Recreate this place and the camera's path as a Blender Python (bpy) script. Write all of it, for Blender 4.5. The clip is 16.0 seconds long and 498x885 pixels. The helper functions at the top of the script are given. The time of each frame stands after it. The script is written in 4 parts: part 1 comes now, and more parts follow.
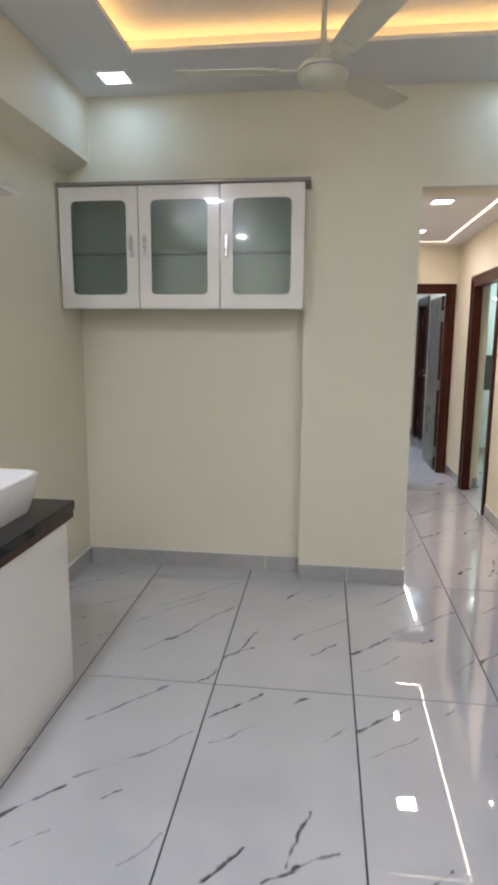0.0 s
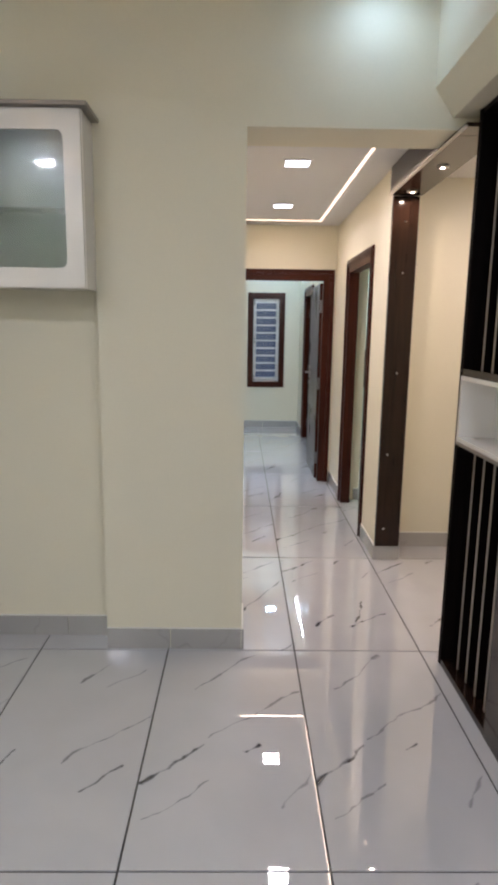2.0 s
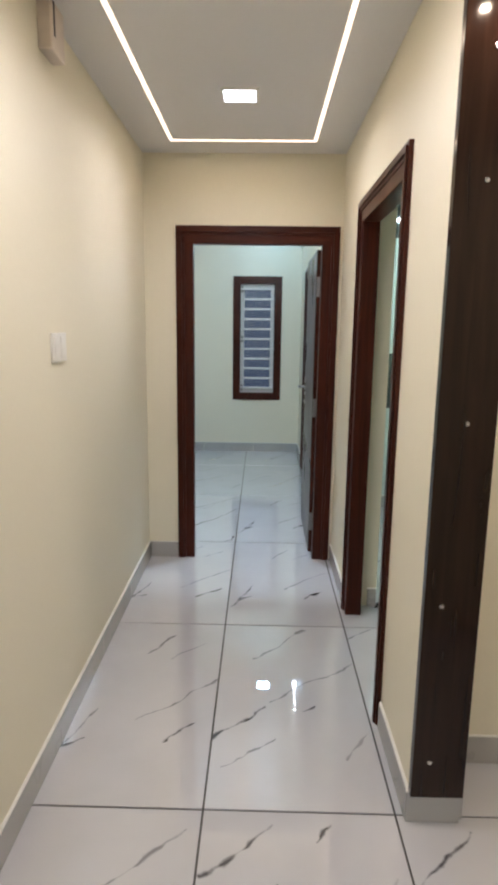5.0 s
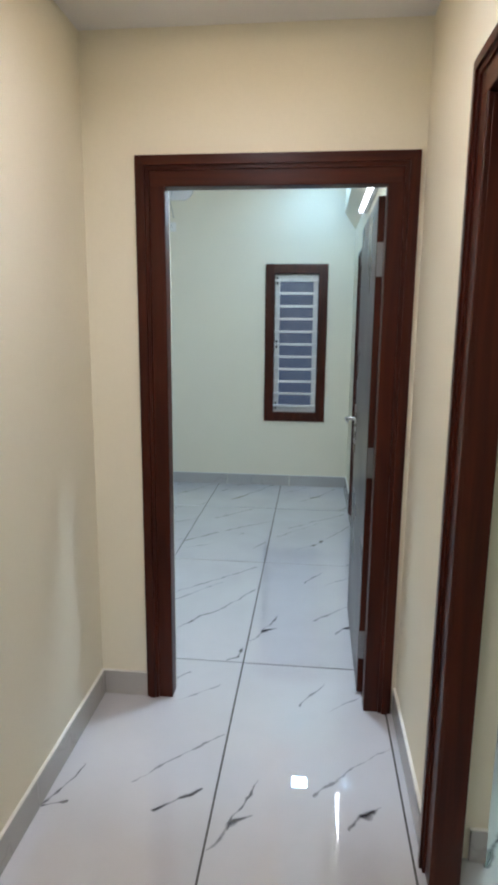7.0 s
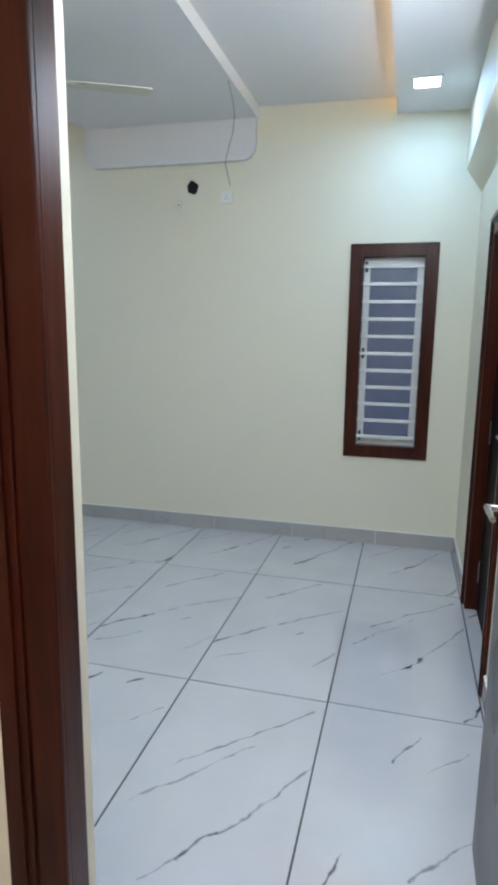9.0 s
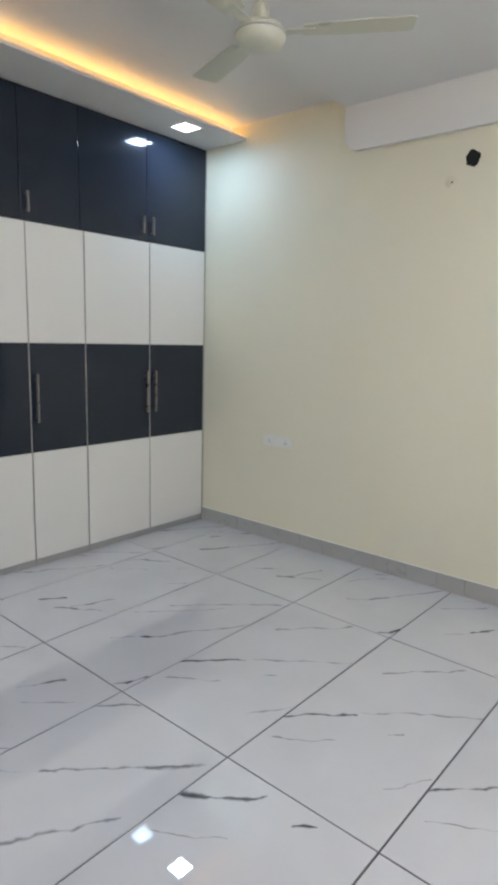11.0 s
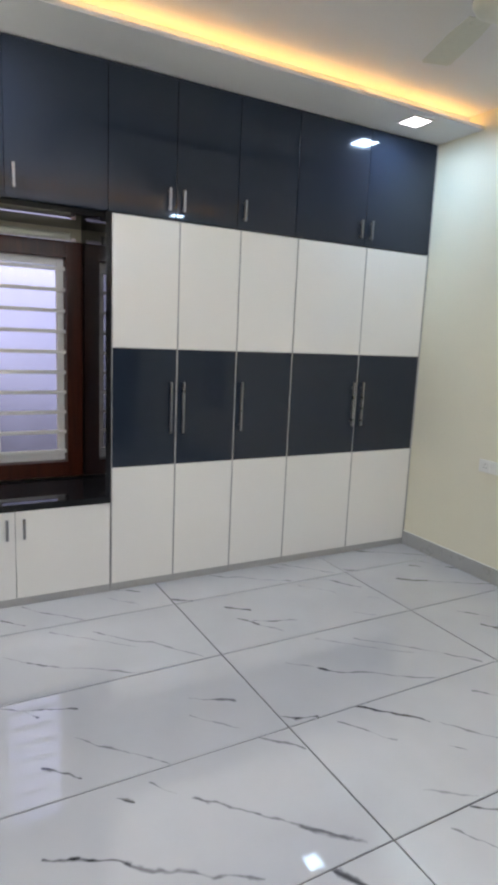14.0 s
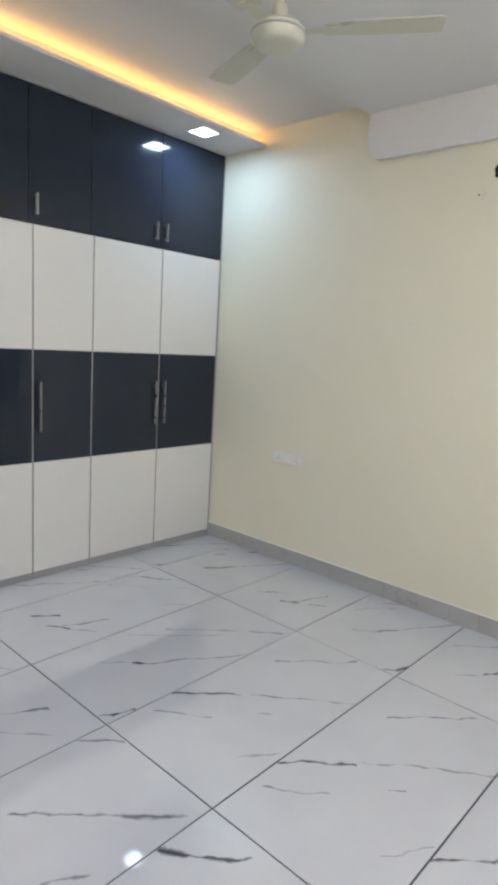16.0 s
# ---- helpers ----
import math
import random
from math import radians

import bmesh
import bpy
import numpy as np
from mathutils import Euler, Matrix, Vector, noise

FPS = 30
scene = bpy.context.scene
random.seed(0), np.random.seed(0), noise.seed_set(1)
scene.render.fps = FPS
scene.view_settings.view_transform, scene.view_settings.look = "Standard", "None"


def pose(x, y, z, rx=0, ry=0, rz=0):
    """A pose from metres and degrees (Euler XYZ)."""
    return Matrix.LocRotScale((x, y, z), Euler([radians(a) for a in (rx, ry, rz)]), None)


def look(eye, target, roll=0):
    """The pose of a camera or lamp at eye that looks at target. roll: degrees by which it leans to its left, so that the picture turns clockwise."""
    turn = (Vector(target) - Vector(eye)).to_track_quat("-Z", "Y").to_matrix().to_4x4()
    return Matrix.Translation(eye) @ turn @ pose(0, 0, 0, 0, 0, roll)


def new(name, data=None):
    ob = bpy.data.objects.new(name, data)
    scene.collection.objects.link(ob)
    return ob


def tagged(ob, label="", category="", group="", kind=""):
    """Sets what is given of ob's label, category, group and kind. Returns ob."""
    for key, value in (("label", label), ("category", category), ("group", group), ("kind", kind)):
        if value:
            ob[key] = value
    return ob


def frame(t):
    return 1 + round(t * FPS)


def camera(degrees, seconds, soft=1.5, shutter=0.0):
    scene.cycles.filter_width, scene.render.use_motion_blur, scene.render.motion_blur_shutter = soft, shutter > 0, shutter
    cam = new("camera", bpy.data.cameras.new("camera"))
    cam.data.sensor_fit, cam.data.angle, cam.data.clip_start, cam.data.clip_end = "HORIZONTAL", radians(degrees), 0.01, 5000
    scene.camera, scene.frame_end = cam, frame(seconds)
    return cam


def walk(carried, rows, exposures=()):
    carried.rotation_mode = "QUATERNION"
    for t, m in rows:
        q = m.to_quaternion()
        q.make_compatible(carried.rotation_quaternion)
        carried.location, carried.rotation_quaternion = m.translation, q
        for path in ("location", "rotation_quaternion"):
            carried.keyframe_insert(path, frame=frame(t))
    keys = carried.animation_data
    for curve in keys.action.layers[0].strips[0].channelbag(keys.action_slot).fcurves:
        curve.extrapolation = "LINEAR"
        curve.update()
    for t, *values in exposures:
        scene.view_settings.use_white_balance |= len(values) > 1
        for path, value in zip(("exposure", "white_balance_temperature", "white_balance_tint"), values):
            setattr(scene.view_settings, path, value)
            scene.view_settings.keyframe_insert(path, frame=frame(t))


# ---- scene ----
cam = camera(44.7, 16.0, soft=3.8)
PATH = [
    (0, (0.041, 0.007, 1.496), (-0.201, 1.962, 1.153), 0.4),
    (0.5, (0.152, 0.123, 1.51), (0.031, 2.087, 1.155), 0.7),
    (1, (0.324, 0.311, 1.509), (0.267, 2.278, 1.154), 0.8),
    (1.5, (0.427, 0.599, 1.48), (0.416, 2.566, 1.122), 0.8),
    (2, (0.531, 0.945, 1.498), (0.56, 2.911, 1.133), 0.8),
    (2.5, (0.682, 1.303, 1.494), (0.715, 3.267, 1.118), 0.8),
    (3, (0.762, 1.667, 1.472), (0.807, 3.631, 1.097), 1.1),
    (5.5, (0.993, 3.536, 1.492), (0.919, 5.499, 1.115), 0.6),
    (6, (1.015, 3.916, 1.462), (0.9, 5.878, 1.094), 0.5),
    (6.5, (1.028, 4.285, 1.478), (0.876, 6.246, 1.116), 0.5),
    (7, (1.077, 4.708, 1.487), (0.874, 6.662, 1.116), 0.5),
    (7.5, (1.061, 5.115, 1.464), (0.82, 7.064, 1.087), 0.4),
    (8, (1.048, 5.49, 1.478), (0.757, 7.434, 1.109), 0.4),
    (10.5, (0.969, 6.846, 1.467), (-0.084, 8.512, 1.123), 1.4),
    (11, (0.888, 6.962, 1.467), (-0.391, 8.462, 1.129), 1.5),
    (11.5, (0.83, 7.016, 1.463), (-0.638, 8.333, 1.131), 1.7),
    (12, (0.806, 7.092, 1.486), (-0.801, 8.236, 1.154), 1.9),
    (12.5, (0.778, 7.152, 1.486), (-0.92, 8.154, 1.152), 2.2),
    (13, (0.779, 7.185, 1.488), (-0.961, 8.113, 1.155), 2.2),
    (13.5, (0.778, 7.181, 1.488), (-0.968, 8.098, 1.154), 2.4),
    (14, (0.777, 7.18, 1.498), (-0.946, 8.135, 1.154), 2.5),
    (14.5, (0.785, 7.212, 1.497), (-0.887, 8.252, 1.145), 2.5),
    (15, (0.812, 7.255, 1.488), (-0.78, 8.415, 1.137), 2.6),
    (15.5, (0.829, 7.22, 1.493), (-0.646, 8.528, 1.152), 2.8),
    (16, (0.826, 7.125, 1.503), (-0.501, 8.587, 1.186), 3.3),
]
EXPOSURES = [(0, 0.0, 6150, 25), (1.8, -0.06, 6250, 25), (3, 0.02, 6500, 26), (5.5, -0.2, 6000, 18), (7.3, -0.12, 5900, 19), (8, -0.08, 5700, 20), (10.5, 0.08, 6900, 29), (12, 0.19, 6950, 30), (16, 0.25, 6950, 31)]
walk(cam, [(t, look(eye, target, roll)) for t, eye, target, roll in PATH], EXPOSURES)

# ---- world: a dull evening sky outside the closed flat ----
world = bpy.data.worlds.new("evening")
scene.world = world
world.use_nodes = True
sky = world.node_tree.nodes.new("ShaderNodeTexSky")
sky.sky_type = "NISHITA"
sky.sun_disc = False
sky.sun_elevation, sky.sun_rotation = radians(6), radians(200)
world.node_tree.links.new(sky.outputs[0], world.node_tree.nodes["Background"].inputs[0])
world.node_tree.nodes["Background"].inputs[1].default_value = 0.06

WARM, AMBER, COOL, BED = (1.0, 0.80, 0.56), (1.0, 0.63, 0.19), (0.84, 0.95, 1.0), (0.74, 0.93, 1.0)
DOWN_WATTS, BED_WATTS, SPOT_WATTS = 0.95, 6.6, 3.0


def area_lamp(name, m, w, h, watts, colour, spread=180):
    data = bpy.data.lights.new(name, "AREA")
    data.shape, data.size, data.size_y, data.energy, data.color = "RECTANGLE", w, h, watts, colour
    data.spread = radians(spread)
    ob = new(name, data)
    ob.matrix_world = m
    return ob


# ---- materials ----
def nodes_of(name):
    m = bpy.data.materials.new(name)
    m.use_nodes = True
    t = m.node_tree
    return m, t, t.nodes["Principled BSDF"], t.nodes.new, t.links.new


def surface(name, colour, rough=0.5, metal=0.0, grain=30.0, vary=0.06, bump=0.05, stretch=(1, 1, 1), coat=0.0, stain=1.7, spec=0.5):
    """Paint, laminate, metal: two scales of tone, uneven gloss and a fine relief."""
    m, t, b, node, link = nodes_of(name)
    co = node("ShaderNodeTexCoord")
    mp = node("ShaderNodeMapping")
    mp.inputs["Scale"].default_value = stretch
    link(co.outputs["Object"], mp.inputs[0])
    fine, wide = node("ShaderNodeTexNoise"), node("ShaderNodeTexNoise")
    fine.inputs["Scale"].default_value, fine.inputs["Detail"].default_value = grain, 6
    wide.inputs["Scale"].default_value, wide.inputs["Detail"].default_value = stain, 3
    link(mp.outputs[0], fine.inputs[0]), link(mp.outputs[0], wide.inputs[0])
    mix = node("ShaderNodeMath")
    mix.operation = "ADD"
    link(fine.outputs[0], mix.inputs[0]), link(wide.outputs[0], mix.inputs[1])
    ramp = node("ShaderNodeMapRange")
    ramp.inputs[1].default_value, ramp.inputs[2].default_value = 0.6, 1.4
    ramp.inputs[3].default_value, ramp.inputs[4].default_value = 1 - vary, 1 + vary
    link(mix.outputs[0], ramp.inputs[0])
    tint = node("ShaderNodeVectorMath")
    tint.operation = "SCALE"
    tint.inputs[0].default_value = colour
    link(ramp.outputs[0], tint.inputs["Scale"])
    link(tint.outputs[0], b.inputs["Base Color"])
    gl = node("ShaderNodeMapRange")
    gl.inputs[3].default_value, gl.inputs[4].default_value = rough * 0.75, rough * 1.2
    link(wide.outputs[0], gl.inputs[0])
    link(gl.outputs[0], b.inputs["Roughness"])
    b.inputs["Metallic"].default_value = metal
    b.inputs["Coat Weight"].default_value, b.inputs["Coat Roughness"].default_value = coat, 0.02
    b.inputs["Specular IOR Level"].default_value = spec
    if bump:
        bp = node("ShaderNodeBump")
        bp.inputs["Strength"].default_value, bp.inputs["Distance"].default_value = bump, 0.004
        link(fine.outputs[0], bp.inputs["Height"])
        link(bp.outputs[0], b.inputs["Normal"])
    return m


def glowing(name, colour, strength):
    m, t, b, node, link = nodes_of(name)
    b.inputs["Base Color"].default_value = (*colour, 1)
    b.inputs["Emission Color"].default_value = (*colour, 1)
    b.inputs["Emission Strength"].default_value = strength
    return m


# x0, y0, x1, y1, half width, depth of tone of each vein: metres on one tile, for the five prints
VEINS_P = [(.01, .33, .205, .53, .008, .8), (.14, .88, .405, 1.16, .006, .5), (.05, .19, .23, .335, .004, .5),
           (.36, .497, .403, .54, .006, .9), (.49, .24, .585, .38, .005, .35), (.22, .57, .595, .86, .005, .45)]
VEINS_Q = [(.01, .955, .217, 1.142, .007, .75), (.05, .805, .23, .94, .004, .45), (.36, 1.10, .405, 1.15, .006, .8), (.49, .875, .56, .975, .005, .4),
           (.131, .235, .236, .358, .007, .8), (.36, .30, .435, .534, .006, .75), (.31, .245, .40, .31, .008, .9), (.40, .31, .522, .386, .006, .55)]
VEINS_R = [(0.0, .20, .06, .29, .006, .6), (.06, .29, .13, .33, .007, .9), (.05, .27, .135, .49, .005, .7), (.31, .43, .595, .705, .005, .5),
           (.43, .31, .535, .42, .007, .85), (.257, .921, .363, 1.078, .006, .6), (.375, .883, .526, 1.019, .004, .35)]
VEINS_S = [(.052, .506, .377, .858, .005, .4), (.194, .246, .30, .35, .004, .4), (.29, .34, .37, .45, .008, .8), (.37, .45, .59, .81, .005, .5),
           (.13, .70, .56, 1.12, .005, .5), (.53, .01, .575, .05, .006, .6), (.575, .05, .60, .125, .007, .8)]
VEINS_T = [(.05, .62, .14, .69, .004, .5), (.18, .725, .575, 1.125, .008, .6), (.07, .49, .115, .54, .006, .9),
           (.207, .24, .34, .445, .008, .8), (.34, .445, .53, .77, .007, .5), (.0, 1.07, .13, 1.187, .006, .5)]


def marble(name, base, rough, tone=1.0, veins=()):
    """Polished white porcelain with a printed set of grey veins and faint clouds."""
    printed = len(veins) > 0
    m, t, b, node, link = nodes_of(name)
    co, info = node("ShaderNodeTexCoord"), node("ShaderNodeObjectInfo")

    def op(kind, a, c=None, vector=False, slot=None):
        n = node("ShaderNodeVectorMath" if vector else "ShaderNodeMath")
        n.operation = kind
        for i, v in enumerate((a, c)):
            if v is None:
                continue
            if isinstance(v, (tuple, float, int)):
                n.inputs[i].default_value = v
            else:
                link(v, n.inputs[i])
        return n.outputs["Value"] if slot else n.outputs[0]

    n1 = node("ShaderNodeTexNoise")
    n1.inputs["Scale"].default_value, n1.inputs["Detail"].default_value = (5.5, 3) if printed else (2.6, 4)
    n1.inputs["Roughness"].default_value = 0.5
    shift = op("SCALE", (7.3, 3.1, 0.0), None, True)
    link(info.outputs["Random"], shift.node.inputs["Scale"])
    moved = op("ADD", co.outputs["Object"], shift, True)
    link(moved, n1.inputs[0])
    warp = op("SCALE", op("SUBTRACT", n1.outputs["Color"], (0.5, 0.5, 0.5), True), None, True)
    warp.node.inputs["Scale"].default_value = 0.085
    p = op("ADD", op("MULTIPLY", co.outputs["Object"], (1.0, 1.0, 0.0), True), op("MULTIPLY", warp, (1.0, 1.0, 0.0), True), True)
    streak = node("ShaderNodeTexNoise")
    streak.inputs["Scale"].default_value, streak.inputs["Detail"].default_value = 15, 4
    link(moved, streak.inputs[0])
    thick = node("ShaderNodeMapRange")
    thick.inputs[1].default_value, thick.inputs[2].default_value = 0.36, 0.64
    thick.inputs[3].default_value, thick.inputs[4].default_value = 2.6, 0.85
    link(streak.outputs[0], thick.inputs[0])
    sm = node("ShaderNodeMapRange")
    sm.inputs[1].default_value, sm.inputs[2].default_value = 0.33, 0.56
    sm.inputs[3].default_value = 0.14
    link(streak.outputs[0], sm.inputs[0])
    total = None
    for x0, y0, x1, y1, w, d in veins:
        ba = (x1 - x0, y1 - y0, 0.0)
        ll = ba[0] ** 2 + ba[1] ** 2
        pa = op("SUBTRACT", p, (x0, y0, 0.0), True)
        h = op("DIVIDE", op("DOT_PRODUCT", pa, ba, True, True), ll)
        h.node.use_clamp = True
        along = op("SCALE", ba, None, True)
        link(h, along.node.inputs["Scale"])
        dist = op("LENGTH", op("SUBTRACT", pa, along, True), None, True, True)
        mr = node("ShaderNodeMapRange")
        mr.interpolation_type = "SMOOTHSTEP"
        mr.inputs[1].default_value, mr.inputs[2].default_value = 0.0, w * 2.0
        mr.inputs[3].default_value, mr.inputs[4].default_value = min(1.25 * d * tone, 1.0), 0.0
        link(op("MULTIPLY", dist, thick.outputs[0]), mr.inputs[0])
        total = mr.outputs[0] if total is None else op("MAXIMUM", total, mr.outputs[0])
    cloud = node("ShaderNodeTexNoise")
    cloud.inputs["Scale"].default_value, cloud.inputs["Detail"].default_value = 3.2, 4
    link(moved, cloud.inputs[0])
    cm = node("ShaderNodeMapRange")
    cm.inputs[1].default_value, cm.inputs[2].default_value = 0.35, 0.7
    cm.inputs[3].default_value, cm.inputs[4].default_value = 1.0, 0.93
    link(cloud.outputs[0], cm.inputs[0])
    body = op("SCALE", base, None, True)
    link(cm.outputs[0], body.node.inputs["Scale"])
    if printed:
        mask = op("MULTIPLY", total, sm.outputs[0])
    else:
        line = op("ABSOLUTE", op("SUBTRACT", n1.outputs[0], 0.5))
        lr = node("ShaderNodeMapRange")
        lr.inputs[1].default_value, lr.inputs[2].default_value = 0.0, 0.012
        lr.inputs[3].default_value, lr.inputs[4].default_value = 0.45 * tone, 0.0
        link(line, lr.inputs[0])
        mask = op("MULTIPLY", lr.outputs[0], sm.outputs[0])
    col = node("ShaderNodeMix")
    col.data_type = "RGBA"
    link(mask, col.inputs[0]), link(body, col.inputs[6])
    col.inputs[7].default_value = (0.035, 0.035, 0.04, 1)
    link(col.outputs[2], b.inputs["Base Color"])
    rr = node("ShaderNodeMapRange")
    rr.inputs[3].default_value, rr.inputs[4].default_value = rough * 0.7, rough * 1.4
    link(cloud.outputs[0], rr.inputs[0])
    link(rr.outputs[0], b.inputs["Roughness"])
    b.inputs["Specular IOR Level"].default_value = 1.0
    bp = node("ShaderNodeBump")
    b.inputs["Coat Weight"].default_value, b.inputs["Coat Roughness"].default_value = (0.8, 0.012) if printed else (0.0, 0.1)
    bp.inputs["Strength"].default_value, bp.inputs["Distance"].default_value = 0.012, 0.01
    link(cloud.outputs[0], bp.inputs["Height"])
    link(bp.outputs[0], b.inputs["Normal"])
    return m


def wood(name, dark, light, rough, axis=2, spec=0.3):
    m, t, b, node, link = nodes_of(name)
    b.inputs["Specular IOR Level"].default_value = spec
    co, mp, n, n2 = node("ShaderNodeTexCoord"), node("ShaderNodeMapping"), node("ShaderNodeTexNoise"), node("ShaderNodeTexNoise")
    s = [38.0, 38.0, 38.0]
    s[axis] = 2.2
    mp.inputs["Scale"].default_value = s
    link(co.outputs["Object"], mp.inputs[0]), link(mp.outputs[0], n.inputs[0]), link(co.outputs["Object"], n2.inputs[0])
    n.inputs["Scale"].default_value, n.inputs["Detail"].default_value, n.inputs["Distortion"].default_value = 1.0, 6, 0.8
    n2.inputs["Scale"].default_value = 2.5
    r = node("ShaderNodeValToRGB")
    r.color_ramp.elements[0].position, r.color_ramp.elements[1].position = 0.3, 0.72
    r.color_ramp.elements[0].color, r.color_ramp.elements[1].color = (*dark, 1), (*light, 1)
    link(n.outputs[0], r.inputs[0]), link(r.outputs[0], b.inputs["Base Color"])
    rr = node("ShaderNodeMapRange")
    rr.inputs[3].default_value, rr.inputs[4].default_value = rough - 0.07, rough + 0.1
    link(n2.outputs[0], rr.inputs[0]), link(rr.outputs[0], b.inputs["Roughness"])
    bp = node("ShaderNodeBump")
    bp.inputs["Strength"].default_value, bp.inputs["Distance"].default_value = 0.08, 0.003
    link(n.outputs[0], bp.inputs["Height"]), link(bp.outputs[0], b.inputs["Normal"])
    return m


def glass(name, colour, rough):
    m, t, b, node, link = nodes_of(name)
    b.inputs["Base Color"].default_value = (*colour, 1)
    b.inputs["Transmission Weight"].default_value = 1.0
    b.inputs["IOR"].default_value = 1.45
    n = node("ShaderNodeTexNoise")
    n.inputs["Scale"].default_value = 60
    r = node("ShaderNodeMapRange")
    r.inputs[3].default_value, r.inputs[4].default_value = rough * 0.8, rough * 1.2 + 0.01
    link(n.outputs[0], r.inputs[0]), link(r.outputs[0], b.inputs["Roughness"])
    return m


def outdoors(name, low, high, z0, z1, strength):
    """Evening sky over haze, far outside a window."""
    m, t, b, node, link = nodes_of(name)
    co, sep, mr, mix, n = (node(k) for k in ("ShaderNodeTexCoord", "ShaderNodeSeparateXYZ", "ShaderNodeMapRange", "ShaderNodeMix", "ShaderNodeTexNoise"))
    mix.data_type = "RGBA"
    link(co.outputs["Object"], sep.inputs[0]), link(co.outputs["Object"], n.inputs[0])
    n.inputs["Scale"].default_value, n.inputs["Detail"].default_value = 1.5, 3
    add = node("ShaderNodeMath")
    add.operation = "MULTIPLY_ADD"
    add.inputs[1].default_value = 0.5
    link(n.outputs[0], add.inputs[0]), link(sep.outputs[2], add.inputs[2])
    mr.inputs[1].default_value, mr.inputs[2].default_value = z0, z1
    link(add.outputs[0], mr.inputs[0]), link(mr.outputs[0], mix.inputs[0])
    mix.inputs[6].default_value, mix.inputs[7].default_value = (*low, 1), (*high, 1)
    b.inputs["Base Color"].default_value = (0, 0, 0, 1)
    link(mix.outputs[2], b.inputs["Emission Color"])
    b.inputs["Emission Strength"].default_value = strength
    return m


CREAM = surface("cream emulsion", (0.74, 0.695, 0.55), 0.6, grain=90, vary=0.02, bump=0.02)
CEIL = surface("white ceiling paint", (0.70, 0.69, 0.68), 0.7, grain=70, vary=0.015, bump=0.04)
TILES = [marble("polished marble tile", (0.525, 0.53, 0.55), 0.014, 1.0, v) for v in (VEINS_P, VEINS_Q, VEINS_R, VEINS_S, VEINS_T)]
SKIRT = marble("grey marble skirting", (0.40, 0.39, 0.375), 0.14, 0.4)
BATHTILE = marble("pale marble wall tile", (0.62, 0.74, 0.71), 0.10, 0.22)
DARKTILE = marble("dark green marble tile", (0.05, 0.065, 0.06), 0.06, 0.3)
GROUT = surface("grey grout", (0.06, 0.058, 0.055), 0.8, grain=200, vary=0.12)
MAHOGANY = wood("polished red-brown timber", (0.024, 0.0040, 0.0018), (0.062, 0.0120, 0.0044), 0.30, 2, 0.2)
MAHOGANY_H = wood("polished red-brown timber, level grain", (0.024, 0.0040, 0.0018), (0.062, 0.0120, 0.0044), 0.30, 0, 0.2)
# Brown lipping, darkened to carry the shadow gap under the counter.
RAIL_SHADED = wood("red-brown lipping darkened for the gap's shadow", (0.035, 0.014, 0.008), (0.075, 0.032, 0.018), 0.35, 1)
LEAF = wood("grey-brown laminate", (0.032, 0.022, 0.021), (0.058, 0.041, 0.038), 0.28)
WENGE = wood("dark wenge laminate", (0.011, 0.0055, 0.004), (0.024, 0.012, 0.008), 0.09, 2, 0.28)
BLACKWOOD = wood("black-brown laminate", (0.003, 0.0022, 0.002), (0.007, 0.0045, 0.0035), 0.5, 2, 0.04)
WHITE = surface("glossy off-white laminate", (0.78, 0.755, 0.715), 0.20, grain=140, vary=0.012, bump=0.004, coat=0.8, spec=0.4)
NAVY = surface("glossy slate-blue laminate", (0.016, 0.023, 0.037), 0.15, grain=160, vary=0.05, bump=0.004, coat=0.6, spec=0.15)
EDGE = surface("grey edge strip", (0.40, 0.39, 0.38), 0.35, 0.3)
PULL = surface("dark steel", (0.28, 0.28, 0.29), 0.3, 1.0, grain=80, stretch=(1, 1, 12))
BRONZE = surface("dull bronze strip", (0.26, 0.23, 0.20), 0.4, 0.5)
STEEL = surface("brushed steel", (0.55, 0.54, 0.52), 0.28, 1.0, grain=80, stretch=(1, 1, 12))
PLASTIC = surface("white plastic", (0.76, 0.75, 0.70), 0.35, bump=0.01)
IVORY = surface("ivory enamel", (0.56, 0.55, 0.45), 0.3, bump=0.01)
GRANITE = surface("black granite", (0.012, 0.012, 0.013), 0.035, grain=260, vary=0.5, bump=0.0, spec=0.28)
CERAMIC = surface("white glazed ceramic", (0.82, 0.80, 0.78), 0.07, bump=0.0)
FROST = glass("frosted cabinet glass", (0.54, 0.65, 0.60), 0.20)
FROST.node_tree.nodes["Principled BSDF"].inputs["Coat Weight"].default_value = 0.8
PANE = glass("window glass", (0.75, 0.80, 0.88), 0.10)
BARS = surface("white enamelled bars", (0.74, 0.73, 0.70), 0.35)
HOLE_SHADE = surface("hole shade", (0.008, 0.007, 0.006), 0.9)
WIRE = surface("grey cable", (0.25, 0.25, 0.25), 0.5)
PINK = surface("beige plastic", (0.62, 0.54, 0.46), 0.4)
# Shade inside pin holes and slot; also the dark screw and hinges.
NEAR_BLACK = surface("near-black for shaded holes and dark fittings", (0.02, 0.02, 0.02), 0.7)
PANEL_GLOW = glowing("lit diffuser", (0.90, 0.96, 1.0), 5.0)
LINE_GLOW = glowing("lit warm profile", (1.0, 0.80, 0.56), 3.2)
COVE_GLOW = glowing("amber light strip", AMBER, 9.5)
TUBE_GLOW = glowing("lit tube", (0.93, 0.98, 1.0), 10.0)
